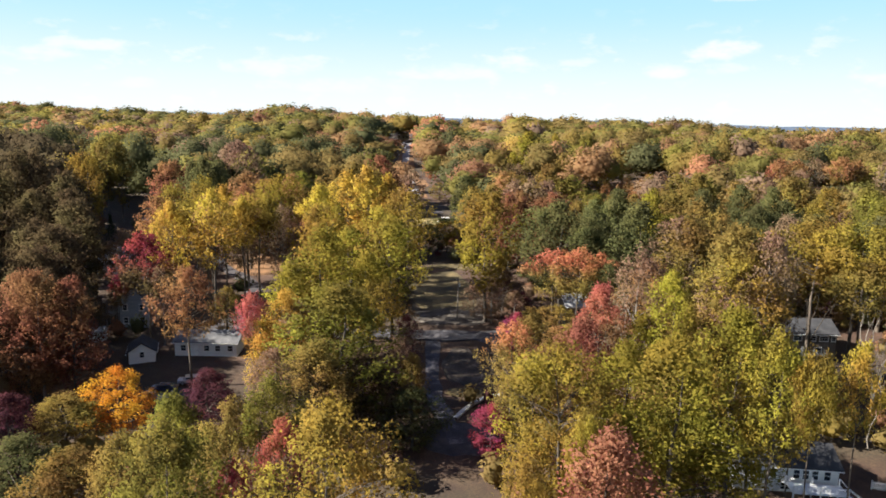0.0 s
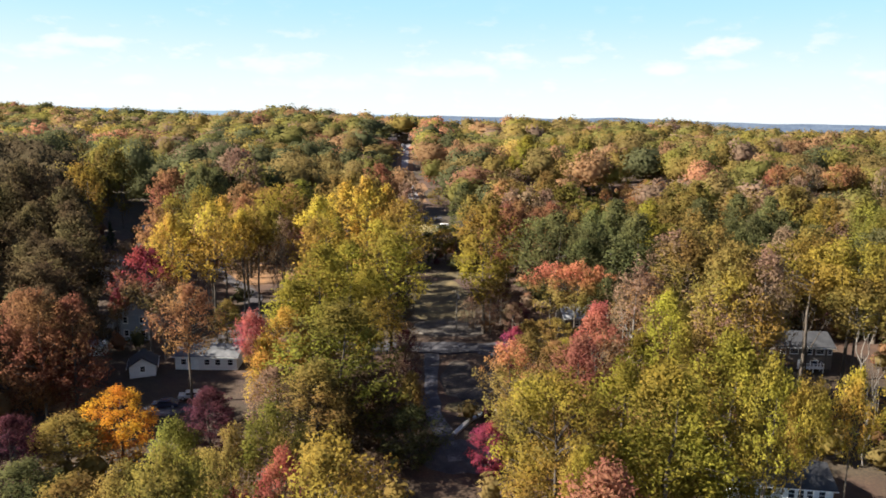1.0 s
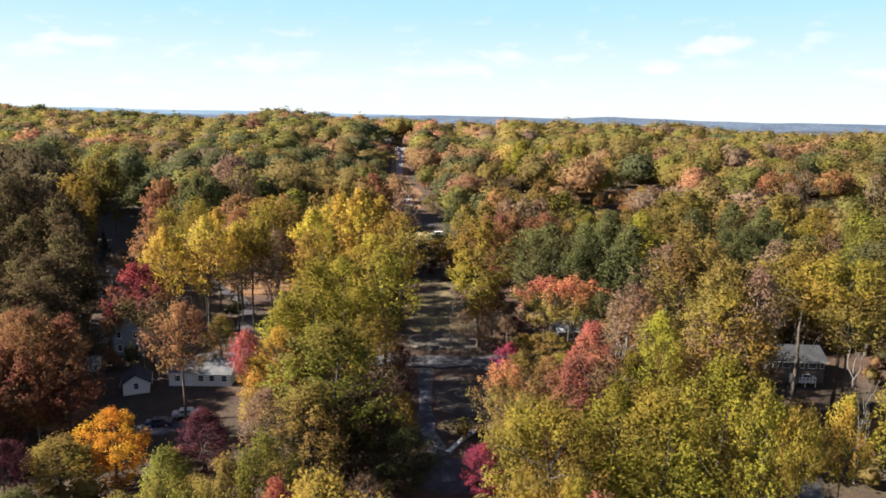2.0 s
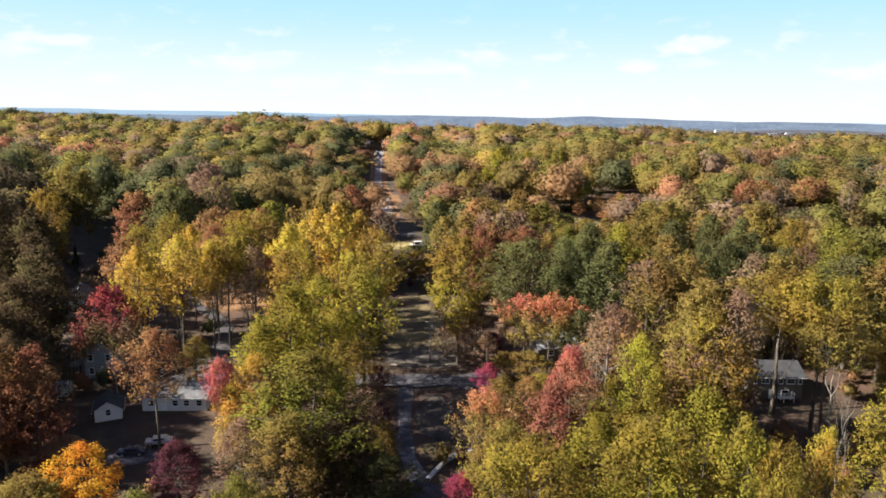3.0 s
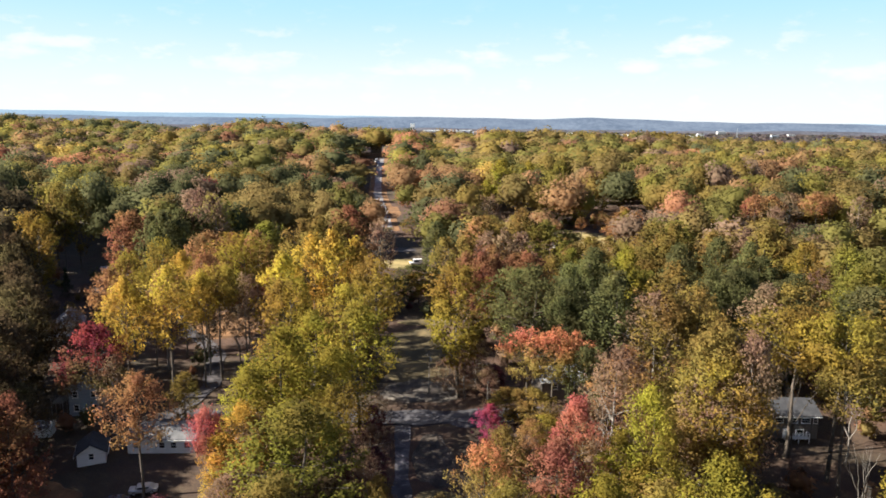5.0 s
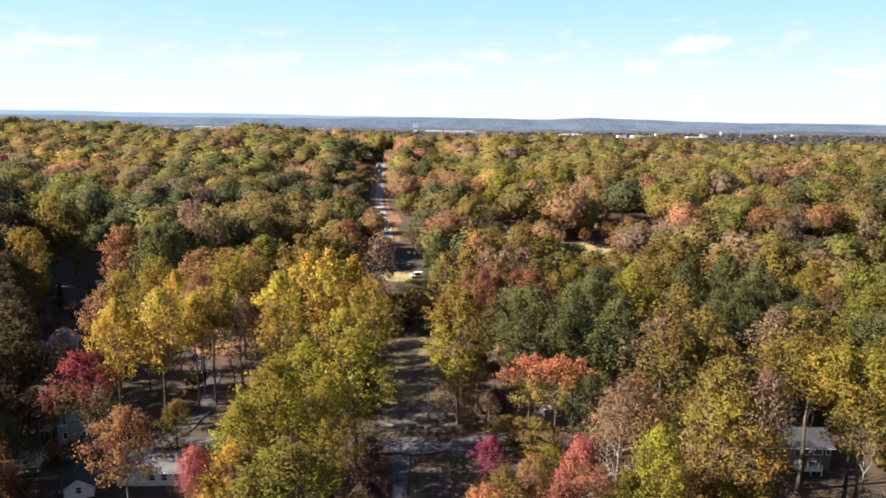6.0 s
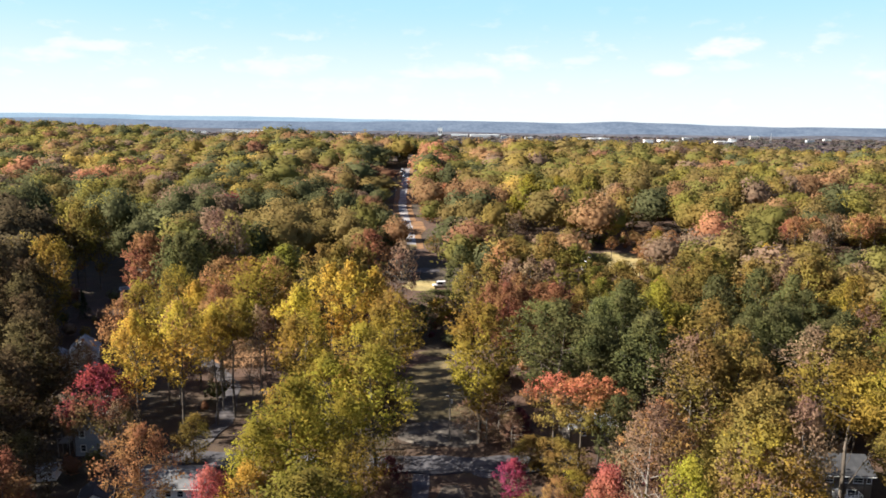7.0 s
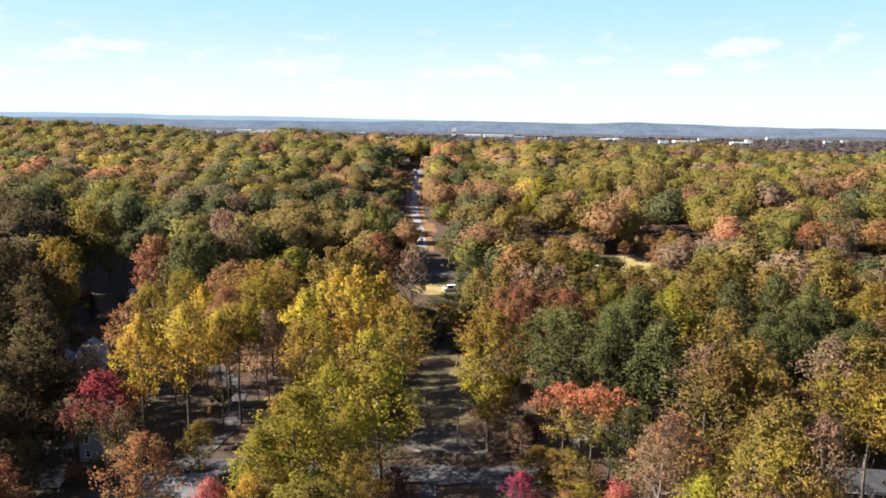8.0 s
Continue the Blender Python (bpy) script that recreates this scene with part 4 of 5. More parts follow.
ZONES_MIDDLE = [(-6, 455, 20, "copper"), (-10, 520, 17, "copper"), (-14, 590, 15, "copper"), (6, 400, 20, "orange"), (-190, 405, 14, "copper"), (-165, 387, 10, "copper"), (40, 392, 12, "yellow"), (183, 400, 9, "rust"),
                (-96, 438, 10, "copper"), (-112, 426, 11, "lime"), (-78, 420, 12, "green"), (-146, 400, 14, "lime"), (-171, 421, 12, "yolive"), (-38, 470, 10, "copper"), (-62, 350, 22, "dark"), (-67, 431, 12, "orange"),
                (60, 395, 16, "lime"), (86, 400, 11, "brown"), (135, 410, 14, "lime"), (157, 413, 11, "yolive"), (188, 417, 14, "lime"), (167, 343, 12, "lime"), (201, 378, 18, "orange")]
ZONES_FAR = [(-261, 433, 16, "copper"), (-246, 436, 12, "copper"), (-250, 512, 26, "yellow"), (-208, 508, 14, "rust"), (-175, 496, 8, "copper"), (-290, 514, 18, "dark"), (-139, 533, 16, "dark"), (-127, 574, 16, "green"),
             (-76, 660, 28, "orange"), (131, 476, 6, "copper"), (115, 478, 11, "dark"), (152, 455, 13, "green"), (89, 448, 14, "green"), (211, 544, 16, "copper"), (211, 485, 8, "crimson"), (218, 440, 16, "yolive"),
             (263, 467, 22, "orange"), (265, 519, 26, "orange")]
ZONES = ZONES_NEAR + ZONES_MIDDLE + ZONES_FAR
WEIGHT_LEFT = (("olive", 4.0), ("green", 4.6), ("dark", 4.2), ("yolive", 1.3), ("orange", 0.5), ("brown", 1.0), ("rust", 0.5), ("lime", 0.6), ("yellow", 0.06))
WEIGHT_RIGHT = (("olive", 4.5), ("green", 4.0), ("yolive", 3.0), ("orange", 0.4), ("brown", 0.9), ("dark", 0.8), ("lime", 1.2), ("rust", 0.12))


def allowed(x, y):
    top = 99.0
    for cx, cy, a, b, h in OPEN:
        if ((x - cx) / a) ** 2 + ((y - cy) / b) ** 2 < 1:
            top = min(top, h)
    if 322 < y < 615:   # the straight road
        rx = np.interp(y, (322, 359, 431, 513, 612), (-12, -15, -22.8, -26.6, -29.5))
        if abs(x - rx) < np.interp(y, (322, 360, 430, 431, 615), (10.5, 10.5, 9.5, 12.5, 11.5)) + 1.5 * noise.noise(Vector((x * 0.08, y * 0.035, 1.0))):
            top = 0
        elif -27 < x - rx < 0:
            top = min(top, 16 if y < 480 else 13)
    return top


def pick_kind(rng, x, y):
    for zx, zy, zr, kind in ZONES:
        if math.hypot(x - zx, y - zy) < zr:
            return kind
    w = WEIGHT_LEFT if x + 30 * noise.noise(Vector((x * 0.01, y * 0.01, 3))) < 10 else WEIGHT_RIGHT
    drift = noise.noise(Vector((x * 0.018, y * 0.018, 7.7)))
    turned = noise.noise(Vector((x * 0.03, y * 0.03, 21.3)))   # stands that have turned red-brown
    lean = {"dark": 2.6 * drift, "olive": 1.2 * drift, "yellow": -2.0 * drift, "yolive": -1.8 * drift, "lime": -1.8 * drift,
            "green": 0.8 * drift, "orange": 3.4 * turned - 0.1, "rust": 3.8 * turned, "brown": 2.4 * turned}
    weights = [v * math.exp(lean.get(k, 0.0)) * (1.4 if k in ("orange", "rust") else 1.0) for k, v in w]
    return w[int(np.searchsorted(np.cumsum(weights), rng.uniform(0, sum(weights))))][0]


def scatter(rng, y0, y1, spacing, half):
    out, y = [], y0
    while y < y1:
        wide = half(y)
        for x in np.arange(-wide, wide, spacing):
            px, py = x + rng.uniform(-.42, .42) * spacing, y + rng.uniform(-.42, .42) * spacing
            out.append((px, py))
        y += spacing * 0.92
    return out


rng = np.random.default_rng(5)
close, spots = [], np.array(SPOTS)
for x, y in scatter(rng, 62, 215, 9.6, lambda y: 0.68 * y + 34) + scatter(rng, 215, 430, 11.4, lambda y: 0.68 * y + 34):
    top = allowed(x, y)
    r = rng.uniform(5.4, 8.8) * (1.3 if rng.uniform() < 0.2 else 1.0) * (1.2 if y > 215 else 1.0)
    if top < 3 or np.any(np.hypot(spots[:, 0] - x, spots[:, 1] - y) < 0.6 * (spots[:, 2] + r)):
        continue
    # far-left trees, largely out of view, are made taller to cast shade
    h = min(top * rng.uniform(0.7, 1.0), rng.uniform(16, 27) if x > -88 or y > 300 or (x > -122 and y > 215) else rng.uniform(29, 36))
    close.append((x, y, h, min(r, h * 0.42), pick_kind(rng, x, y)))
close.sort(key=lambda c: (0.9 * c[0]) ** 2 + (c[1] - 100) ** 2)
THINGS = 160
for i, (x, y, h, r, kind) in enumerate(close[:THINGS]):
    stand_tree(kind, x, y, h, r, (0.06, 0.24)[i % 2], (i * 77) % 360, i % 2)


FOOT = {"undergrowth": 0.5}


def woods(name, trees, cards, size, rings, segs, label, variants=9, bare=0.0, inner=0.80):
    """Many trees as one body of foliage, each with its own colour."""
    rng = np.random.default_rng(len(name) * 31 + cards)
    shapes = [dome_cards(rng, FOOT.get(name, 7.0), 21.0, 6.5, cards, size, rings, segs, inner) for v in range(variants)]
    verts, normals, tint = [], [], []
    for i, (x, y, h, r, kind) in enumerate(trees):
        c, s = math.cos(i * 2.4), math.sin(i * 2.4)
        turn = np.array([[c, s, 0], [-s, c, 0], [0, 0, 1]])
        v, nr = shapes[i % variants]
        verts.append((v @ turn) * np.array([r / 6.5, r / 6.5, h / 21]) + np.array([x, y, land(x, y)]))
        normals.append(nr @ turn)
        main = np.array(LEAVES[kind][1]) * 1.15 * rng.uniform(0.86, 1.14)
        main = (1 - bare) * main + bare * np.array([0.112, 0.108, 0.134])   # bare: share of grey-purple distance haze mixed into the leaf colour
        shade = np.ones((len(v) // 3, 4))
        # colour greyed a little, a painted touch of distance haze
        main = 0.87 * main + 0.13 * np.mean(main)
        shade[:, :3] = main * rng.uniform(0.95, 1.05, (len(shade), 1)) * rng.uniform(0.98, 1.02, (len(shade), 3))
        tint.append(shade)
    ob = new(name, leaf_mesh(name, np.concatenate(verts), np.concatenate(normals), WOODS_LEAF, np.concatenate(tint)))
    return tagged(ob, label, "woods", kind="stuff")


woods("woods", close[THINGS:], 800, 0.56, 4, 9, "mixed autumn woods in olive, gold and russet", inner=0.70)
rng = np.random.default_rng(6)
middle = [(x, y, min(1.0, allowed(x, y) / 22) * rng.uniform(17, 25) * (1.0 + 0.28 * noise.noise(Vector((x * 0.022, y * 0.022, 5.0)))), rng.uniform(8.4, 13.5) * (1.3 if rng.uniform() < 0.3 else 1.0), pick_kind(rng, x, y)) for x, y in scatter(rng, 430, 900, 14.6, lambda y: 0.68 * y + 20) if allowed(x, y) > 3 and (y < 740 or x < -0.12 * y)]
woods("woods", middle, 190, 0.82, 4, 9, "distant mixed autumn woods on the rise")
rng = np.random.default_rng(7)
far = [(x, y, rng.uniform(17, 24) * (1.0 + 0.3 * noise.noise(Vector((x * 0.014, y * 0.014, 5.0)))), rng.uniform(9, 14), pick_kind(rng, x, y)) for x, y in scatter(rng, 900, 1750, 19, lambda y: 0.7 * y + 30) if x < -0.12 * y]
woods("woods", far, 60, 1.2, 4, 8, "far autumn woods along the ridge")
rng = np.random.default_rng(8)
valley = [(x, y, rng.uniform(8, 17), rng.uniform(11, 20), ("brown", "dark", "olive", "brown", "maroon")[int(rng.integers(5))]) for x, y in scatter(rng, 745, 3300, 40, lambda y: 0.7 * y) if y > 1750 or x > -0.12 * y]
# valley haze is put into these trees' colour
woods("woods", valley, 14, 3.0, 2, 6, "woods on the valley floor tinted grey-purple for haze", bare=0.65)


def undergrowth():
    """Shrubs and saplings under and between the trees."""
    rng, rows = np.random.default_rng(21), []
    near = scatter(rng, 60, 250, 6.5, lambda y: 0.7 * y + 20)
    beyond = [(x, y) for x, y in scatter(rng, 250, 335, 7.0, lambda y: 195) if x > 25 and ((x - 77) / 18) ** 2 + ((y - 294) / 25) ** 2 > 1]
    for x, y in near + beyond:
        if -34 < x < -4 and 108 < y < 172 or -74 < x < -34 and 150 < y < 215 and rng.uniform() < 0.8 or abs(x - 0.6) < 4.6 and 85 < y < 155 or abs(y - 148) < 4 and x < 24 or abs(x) < 11 and 150 < y < 205 or allowed(x, y) == 0 and rng.uniform() < 0.62:
            continue
        if any(abs(x - hx) < a and abs(y - hy) < b for hx, hy, a, b in YARDS):
            continue
        h = rng.uniform(2.0, 6.0)
        rows.append((x, y, h, h * rng.uniform(0.38, 0.6), ("brown", "rust", "olive", "olive", "dark", "maroon", "orange", "yolive")[int(rng.integers(8))]))
    ob = woods("undergrowth", rows, 90, 1.5, 2, 6, "tangled autumn shrubs and saplings under the trees")


YARDS = [(-60, 132, 9, 9), (-68, 154, 8, 9), (-46, 134, 11, 8), (-91, 194, 9, 10), (78, 137, 10, 10), (51, 90, 11, 9), (33, 158, 8, 7), (-48, 122, 12, 10)]
undergrowth()


# ---- houses ----


def box(bm, x0, y0, z0, x1, y1, z1):
    vs = [bm.verts.new((x, y, z)) for z in (z0, z1) for x, y in ((x0, y0), (x1, y0), (x1, y1), (x0, y1))]
    for f in ((3, 2, 1, 0), (4, 5, 6, 7), (0, 1, 5, 4), (1, 2, 6, 5), (2, 3, 7, 6), (3, 0, 4, 7)):
        bm.faces.new([vs[i] for i in f])
    return vs


def box_part(name, dims, material, parent, label="", bevel=0.0):
    bm = bmesh.new()
    box(bm, *dims)
    if bevel:
        bmesh.ops.bevel(bm, geom=bm.edges[:], offset=bevel, segments=1, affect="EDGES")
    return part(name, bm, material, parent, label)


def window(parent, side, along, up, w, h, half, wall_out=0.0):
    """A framed window on one side of a house: frame, pane with a glazing bar, sill."""
    lx, dy = half
    m = {"front": pose(along, -dy, up), "back": pose(along, dy, up, 0, 0, 180), "right": pose(lx, along, up, 0, 0, 90), "left": pose(-lx, along, up, 0, 0, -90)}[side]
    bm = bmesh.new()
    t = 0.11
    for d in ((-w / 2 - t, -0.06, -h / 2 - t, w / 2 + t, 0.05, -h / 2), (-w / 2 - t, -0.06, h / 2, w / 2 + t, 0.05, h / 2 + t), (-w / 2 - t, -0.06, -h / 2, -w / 2, 0.05, h / 2),
              (w / 2, -0.06, -h / 2, w / 2 + t, 0.05, h / 2), (-w / 2, -0.04, -0.03, w / 2, 0.03, 0.03)):
        box(bm, *d)
    win = part("window", bm, TRIM_WHITE, parent)
    win.matrix_parent_inverse = Matrix.Identity(4)
    win.matrix_basis = m
    box_part("pane", (-w / 2, -0.02, -h / 2, w / 2, 0.02, h / 2), GLASS, win, "dark reflecting glass")
    box_part("sill", (-w / 2 - 0.16, -0.13, -h / 2 - t - 0.06, w / 2 + 0.16, 0.05, -h / 2 - t), TRIM_WHITE, win)
    return win


def house(name, label, x, y, turn, length, depth, eave, ridge, wall, roof, windows=(), chimney=None, door=None, sink=1.2, category="house", over=0.45):
    """A gabled house. The ridge runs along its own x; its front looks along its own -y."""
    top = new(name)
    top.matrix_world = pose(x, y, min(land(x + a * length / 2, y + b * depth / 2) for a in (-1, 1) for b in (-1, 1)) + 0.05, 0, 0, turn)
    tagged(top, label, category)
    lx, dy = length / 2, depth / 2
    bm = bmesh.new()
    ring = [(-lx, -dy), (lx, -dy), (lx, dy), (-lx, dy)]
    lo, hi = [bm.verts.new((a, b, -sink)) for a, b in ring], [bm.verts.new((a, b, eave)) for a, b in ring]
    left, right = bm.verts.new((-lx, 0, ridge)), bm.verts.new((lx, 0, ridge))
    for i in (0, 2):
        j = (i + 1) % 4
        bm.faces.new((lo[i], lo[j], hi[j], hi[i]))
    bm.faces.new((lo[1], lo[2], hi[2], right, hi[1]))
    bm.faces.new((lo[3], lo[0], hi[0], left, hi[3]))
    part("wall", bm, wall, top)
    slope = (ridge - eave) / dy
    bm = bmesh.new()
    for s in (-1, 1):
        e = [(-lx - over, 0, ridge + 0.02), (lx + over, 0, ridge + 0.02), (lx + over, s * (dy + over), eave - slope * over + 0.02), (-lx - over, s * (dy + over), eave - slope * over + 0.02)]
        low, up = [bm.verts.new(p) for p in e], [bm.verts.new((p[0], p[1], p[2] + 0.16)) for p in e]
        bm.faces.new(up)
        bm.faces.new(low[::-1])
        for i in range(4):
            bm.faces.new((low[i], low[(i + 1) % 4], up[(i + 1) % 4], up[i]))
    bmesh.ops.recalc_face_normals(bm, faces=bm.faces)
    cover = part("roof", bm, roof, top)
    for s in (-1, 1):
        yy = s * (dy + over)
        box_part("gutter", (-lx - over, yy - 0.07, eave - slope * over - 0.10, lx + over, yy + 0.07, eave - slope * over + 0.03), TRIM_WHITE, cover, "white gutter")
    for side, along, up, w, h in windows:
        window(top, side, along, up, w, h, (lx, dy))
    if door:
        side_x, w, h = door
        d = box_part("door", (side_x - w / 2, -dy - 0.05, 0.1, side_x + w / 2, -dy + 0.04, 0.1 + h), TRIM_WHITE, top, "white panelled door")
        box_part("handle", (side_x + w / 2 - 0.16, -dy - 0.10, 1.05, side_x + w / 2 - 0.10, -dy - 0.05, 1.2), RUBBER, d)
    if chimney:
        cx, cy, tall = chimney
        ch = box_part("chimney", (cx - 0.45, cy - 0.4, ridge - 1.4, cx + 0.45, cy + 0.4, ridge + tall), BRICK, top, "brick chimney")
        box_part("cap", (cx - 0.55, cy - 0.5, ridge + tall, cx + 0.55, cy + 0.5, ridge + tall + 0.14), CONCRETE, ch)
    return top


house("garage", "small white gabled garage with a dark window", -59.2, 133.0, 110, 5.6, 4.8, 2.3, 3.9, SIDING_WHITE, SHINGLE_DARK,
      [("left", 0.0, 1.6, 0.8, 1.1), ("front", 1.2, 1.4, 0.8, 0.9)], category="garage")
house("house", "two-storey house with blue-grey siding in shade", -68.4, 154.5, 94, 10.0, 6.6, 6.2, 8.8, SIDING_BLUE, SHINGLE_DARK,
      [("left", -1.9, 1.6, 0.9, 1.3), ("left", 1.7, 1.6, 0.9, 1.3), ("left", -1.8, 4.6, 0.9, 1.3), ("left", 1.8, 4.6, 0.9, 1.3), ("front", -2.5, 4.6, 0.9, 1.3), ("front", 2.0, 4.6, 0.9, 1.3)],
      (1.5, -0.6, 1.0))
house("house", "long low white house with a grey sunlit roof", -47.0, 138.0, 0, 12.5, 7.6, 2.9, 4.2, SIDING_WHITE, SHINGLE_MID,
      [("front", -4.5, 1.6, 1.0, 1.1), ("front", 0.2, 1.6, 1.0, 1.1), ("front", 2.4, 1.6, 1.0, 1.1), ("front", 4.9, 1.6, 1.0, 1.1)], door=(-2.0, 0.95, 2.05))
house("house", "tall white house with a grey gabled roof", -92.6, 195.0, 112, 9.0, 6.4, 4.8, 7.3, SIDING_WHITE, SHINGLE_GREY,
      [("left", -1.4, 3.9, 0.9, 1.3), ("left", 1.4, 3.9, 0.9, 1.3), ("left", -1.4, 1.6, 0.9, 1.3), ("left", 1.4, 1.6, 0.9, 1.3), ("front", -2.0, 3.7, 0.9, 1.3), ("front", 2.0, 3.7, 0.9, 1.3), ("back", 1.5, 3.7, 0.9, 1.3)],
      (-1.5, 0.0, 0.9))
house("porch_wing", "low white side wing with a porch", -99.9, 194.5, 112, 5.5, 5.0, 3.0, 4.6, SIDING_WHITE, SHINGLE_GREY, [("left", 0.0, 1.6, 1.2, 1.2)], category="house")
house("house", "dark brown raised house with a dark shingled roof", 75.2, 139.5, -3, 11.0, 8.0, 5.0, 6.9, SIDING_BROWN, SHINGLE_DARK,
      [("front", -4.4, 3.9, 0.9, 0.9), ("front", -2.2, 3.9, 1.5, 0.9), ("front", 0.9, 3.9, 0.9, 0.9), ("front", 3.0, 3.9, 1.6, 0.9), ("front", 4.9, 3.9, 0.7, 0.9), ("front", 2.0, 1.3, 1.4, 1.3)],
      door=(-0.8, 1.0, 2.05))
house("house", "white-sided house with a row of windows and a deck", 48.3, 92.0, -7, 13.5, 8.0, 3.9, 5.6, SIDING_WHITE, SHINGLE_DARK,
      [("front", -4.6, 2.8, 1.1, 1.2), ("front", -1.9, 2.8, 1.1, 1.2), ("front", 1.3, 2.8, 0.8, 1.3), ("front", 2.5, 2.8, 0.8, 1.3), ("front", 3.7, 2.8, 0.8, 1.3), ("front", 5.3, 2.8, 0.8, 1.3), ("front", 0.0, 0.9, 1.2, 0.9)])
house("house", "dark house with a grey roof behind a maple", 33.5, 158.5, 8, 10.0, 7.5, 4.6, 6.6, SIDING_BROWN, SHINGLE_GREY,
      [("front", 3.0, 3.2, 1.0, 1.1), ("front", -2.0, 3.2, 1.0, 1.1), ("right", 0.0, 3.2, 1.0, 1.1)])
house("shed", "small pale-roofed garden shed in shade", -72.5, 141.5, 10, 3.4, 2.8, 2.1, 2.9, SIDING_WHITE, SHINGLE_PALE, door=(0.0, 0.9, 1.9), category="shed", over=0.2)
house("shed", "small white shed at a meadow's edge", 58.3, 287.0, 20, 3.0, 2.4, 2.1, 2.9, SIDING_WHITE, TRIM_WHITE, door=(0.0, 0.9, 1.8), category="shed", over=0.2)
house("house", "white house with a brown roof among far trees", -140, 634, 15, 12, 8, 12.0, 15.5, SIDING_WHITE, BRICK, [("front", -3, 9.5, 1.2, 1.6), ("front", 0, 9.5, 1.2, 1.6), ("front", 3, 9.5, 1.2, 1.6)], sink=3)
house("house", "pale house at the head of the straight road", -41, 728, 5, 11, 9, 5.0, 8.0, SIDING_WHITE, SHINGLE_GREY, [("front", -4, 4, 1.4, 1.6), ("front", 0, 4, 1.4, 1.6), ("front", 4, 4, 1.4, 1.6)], sink=2)
house("house", "white house with a grey roof among far trees", -238, 590, 20, 12, 8, 12.0, 15.0, SIDING_WHITE, SHINGLE_GREY, [("front", -3, 9.5, 1.2, 1.6), ("front", 2, 9.5, 1.2, 1.6)], sink=3)


def deck(x, y, z, turn, length, depth, label, stairs=True, wood=TRIM_WHITE):
    """A raised wooden deck: boards, posts, railing with balusters, stairs."""
    top = tagged(new("deck"), label, "deck")
    top.matrix_world = pose(x, y, land(x, y) - 0.1, 0, 0, turn)
    n = int(length / 0.3)
    for i in range(n):
        box_part("board", (-length / 2 + i * length / n, -depth / 2, z - 0.05, -length / 2 + (i + 0.92) * length / n, depth / 2, z), wood, top)
    for a in (-1, 0, 1):
        for b in (-1, 1):
            box_part("post", (a * (length / 2 - 0.08) - 0.07, b * (depth / 2 - 0.08) - 0.07, -0.6, a * (length / 2 - 0.08) + 0.07, b * (depth / 2 - 0.08) + 0.07, z + 1.0), wood, top)
    for up in (0.14, 0.98):
        box_part("rail", (-length / 2, -depth / 2 + 0.02, z + up, length / 2, -depth / 2 + 0.10, z + up + 0.08), wood, top)
        for s in (-1, 1):
            box_part("rail", (s * (length / 2 - 0.06) - 0.04, -depth / 2, z + up, s * (length / 2 - 0.06) + 0.04, depth / 2, z + up + 0.08), wood, top)
    m = int(length / 0.35)
    for i in range(m):
        xx = -length / 2 + (i + 0.5) * length / m
        box_part("baluster", (xx - 0.025, -depth / 2 + 0.035, z + 0.2, xx + 0.025, -depth / 2 + 0.085, z + 1.0), wood, top)
    if stairs:
        k = max(3, int(z / 0.18))
        for i in range(k):
            zz = z - (i + 1) * z / (k + 1)
            box_part("step", (length / 2 + i * 0.28, -depth / 2 + 0.1, zz - 0.05, length / 2 + i * 0.28 + 0.3, -depth / 2 + 1.2, zz), wood, top)
        for s in (0.1, 1.2):
            bm = bmesh.new()
            vs = box(bm, 0, -depth / 2 + s - 0.03, 0, k * 0.28, -depth / 2 + s + 0.03, 0.1)
            for v in bm.verts:
                v.co.z += (z + 0.85) * (1 - v.co.x / (k * 0.28)) + 0.75 * v.co.x / (k * 0.28)
                v.co.x += length / 2
            part("handrail", bm, wood, top)
    return top


deck(50.5, 85.2, 2.1, -7, 7.0, 3.0, "white railed deck with stairs on a white house's front")
deck(76.0, 134.3, 1.0, -3, 4.2, 1.5, "pale railed deck before a dark brown house", False)
deck(-73.6, 150.8, 3.0, 94, 4.0, 2.4, "weathered grey porch frame beside a blue-grey house", False, POLE_WOOD)


def fence(x, y, turn, bays, label):
    top = tagged(new("fence"), label, "fence")
    top.matrix_world = pose(x, y, land(x, y), 0, 0, turn)
    for i in range(bays + 1):
        box_part("post", (i * 2.0 - 0.06, -0.06, -0.5, i * 2.0 + 0.06, 0.06, 1.35), TRIM_WHITE, top)
    for i in range(bays):
        for j in range(8):
            xx = i * 2.0 + 0.18 + j * 0.235
            box_part("picket", (xx - 0.07, -0.05, 0.1, xx + 0.07, -0.01, 1.2), TRIM_WHITE, top)
        for up in (0.35, 0.95):
            box_part("rail", (i * 2.0, -0.01, up, i * 2.0 + 2.0, 0.05, up + 0.09), TRIM_WHITE, top)


fence(60.0, 88.5, -20, 4, "white picket fence beside a house")

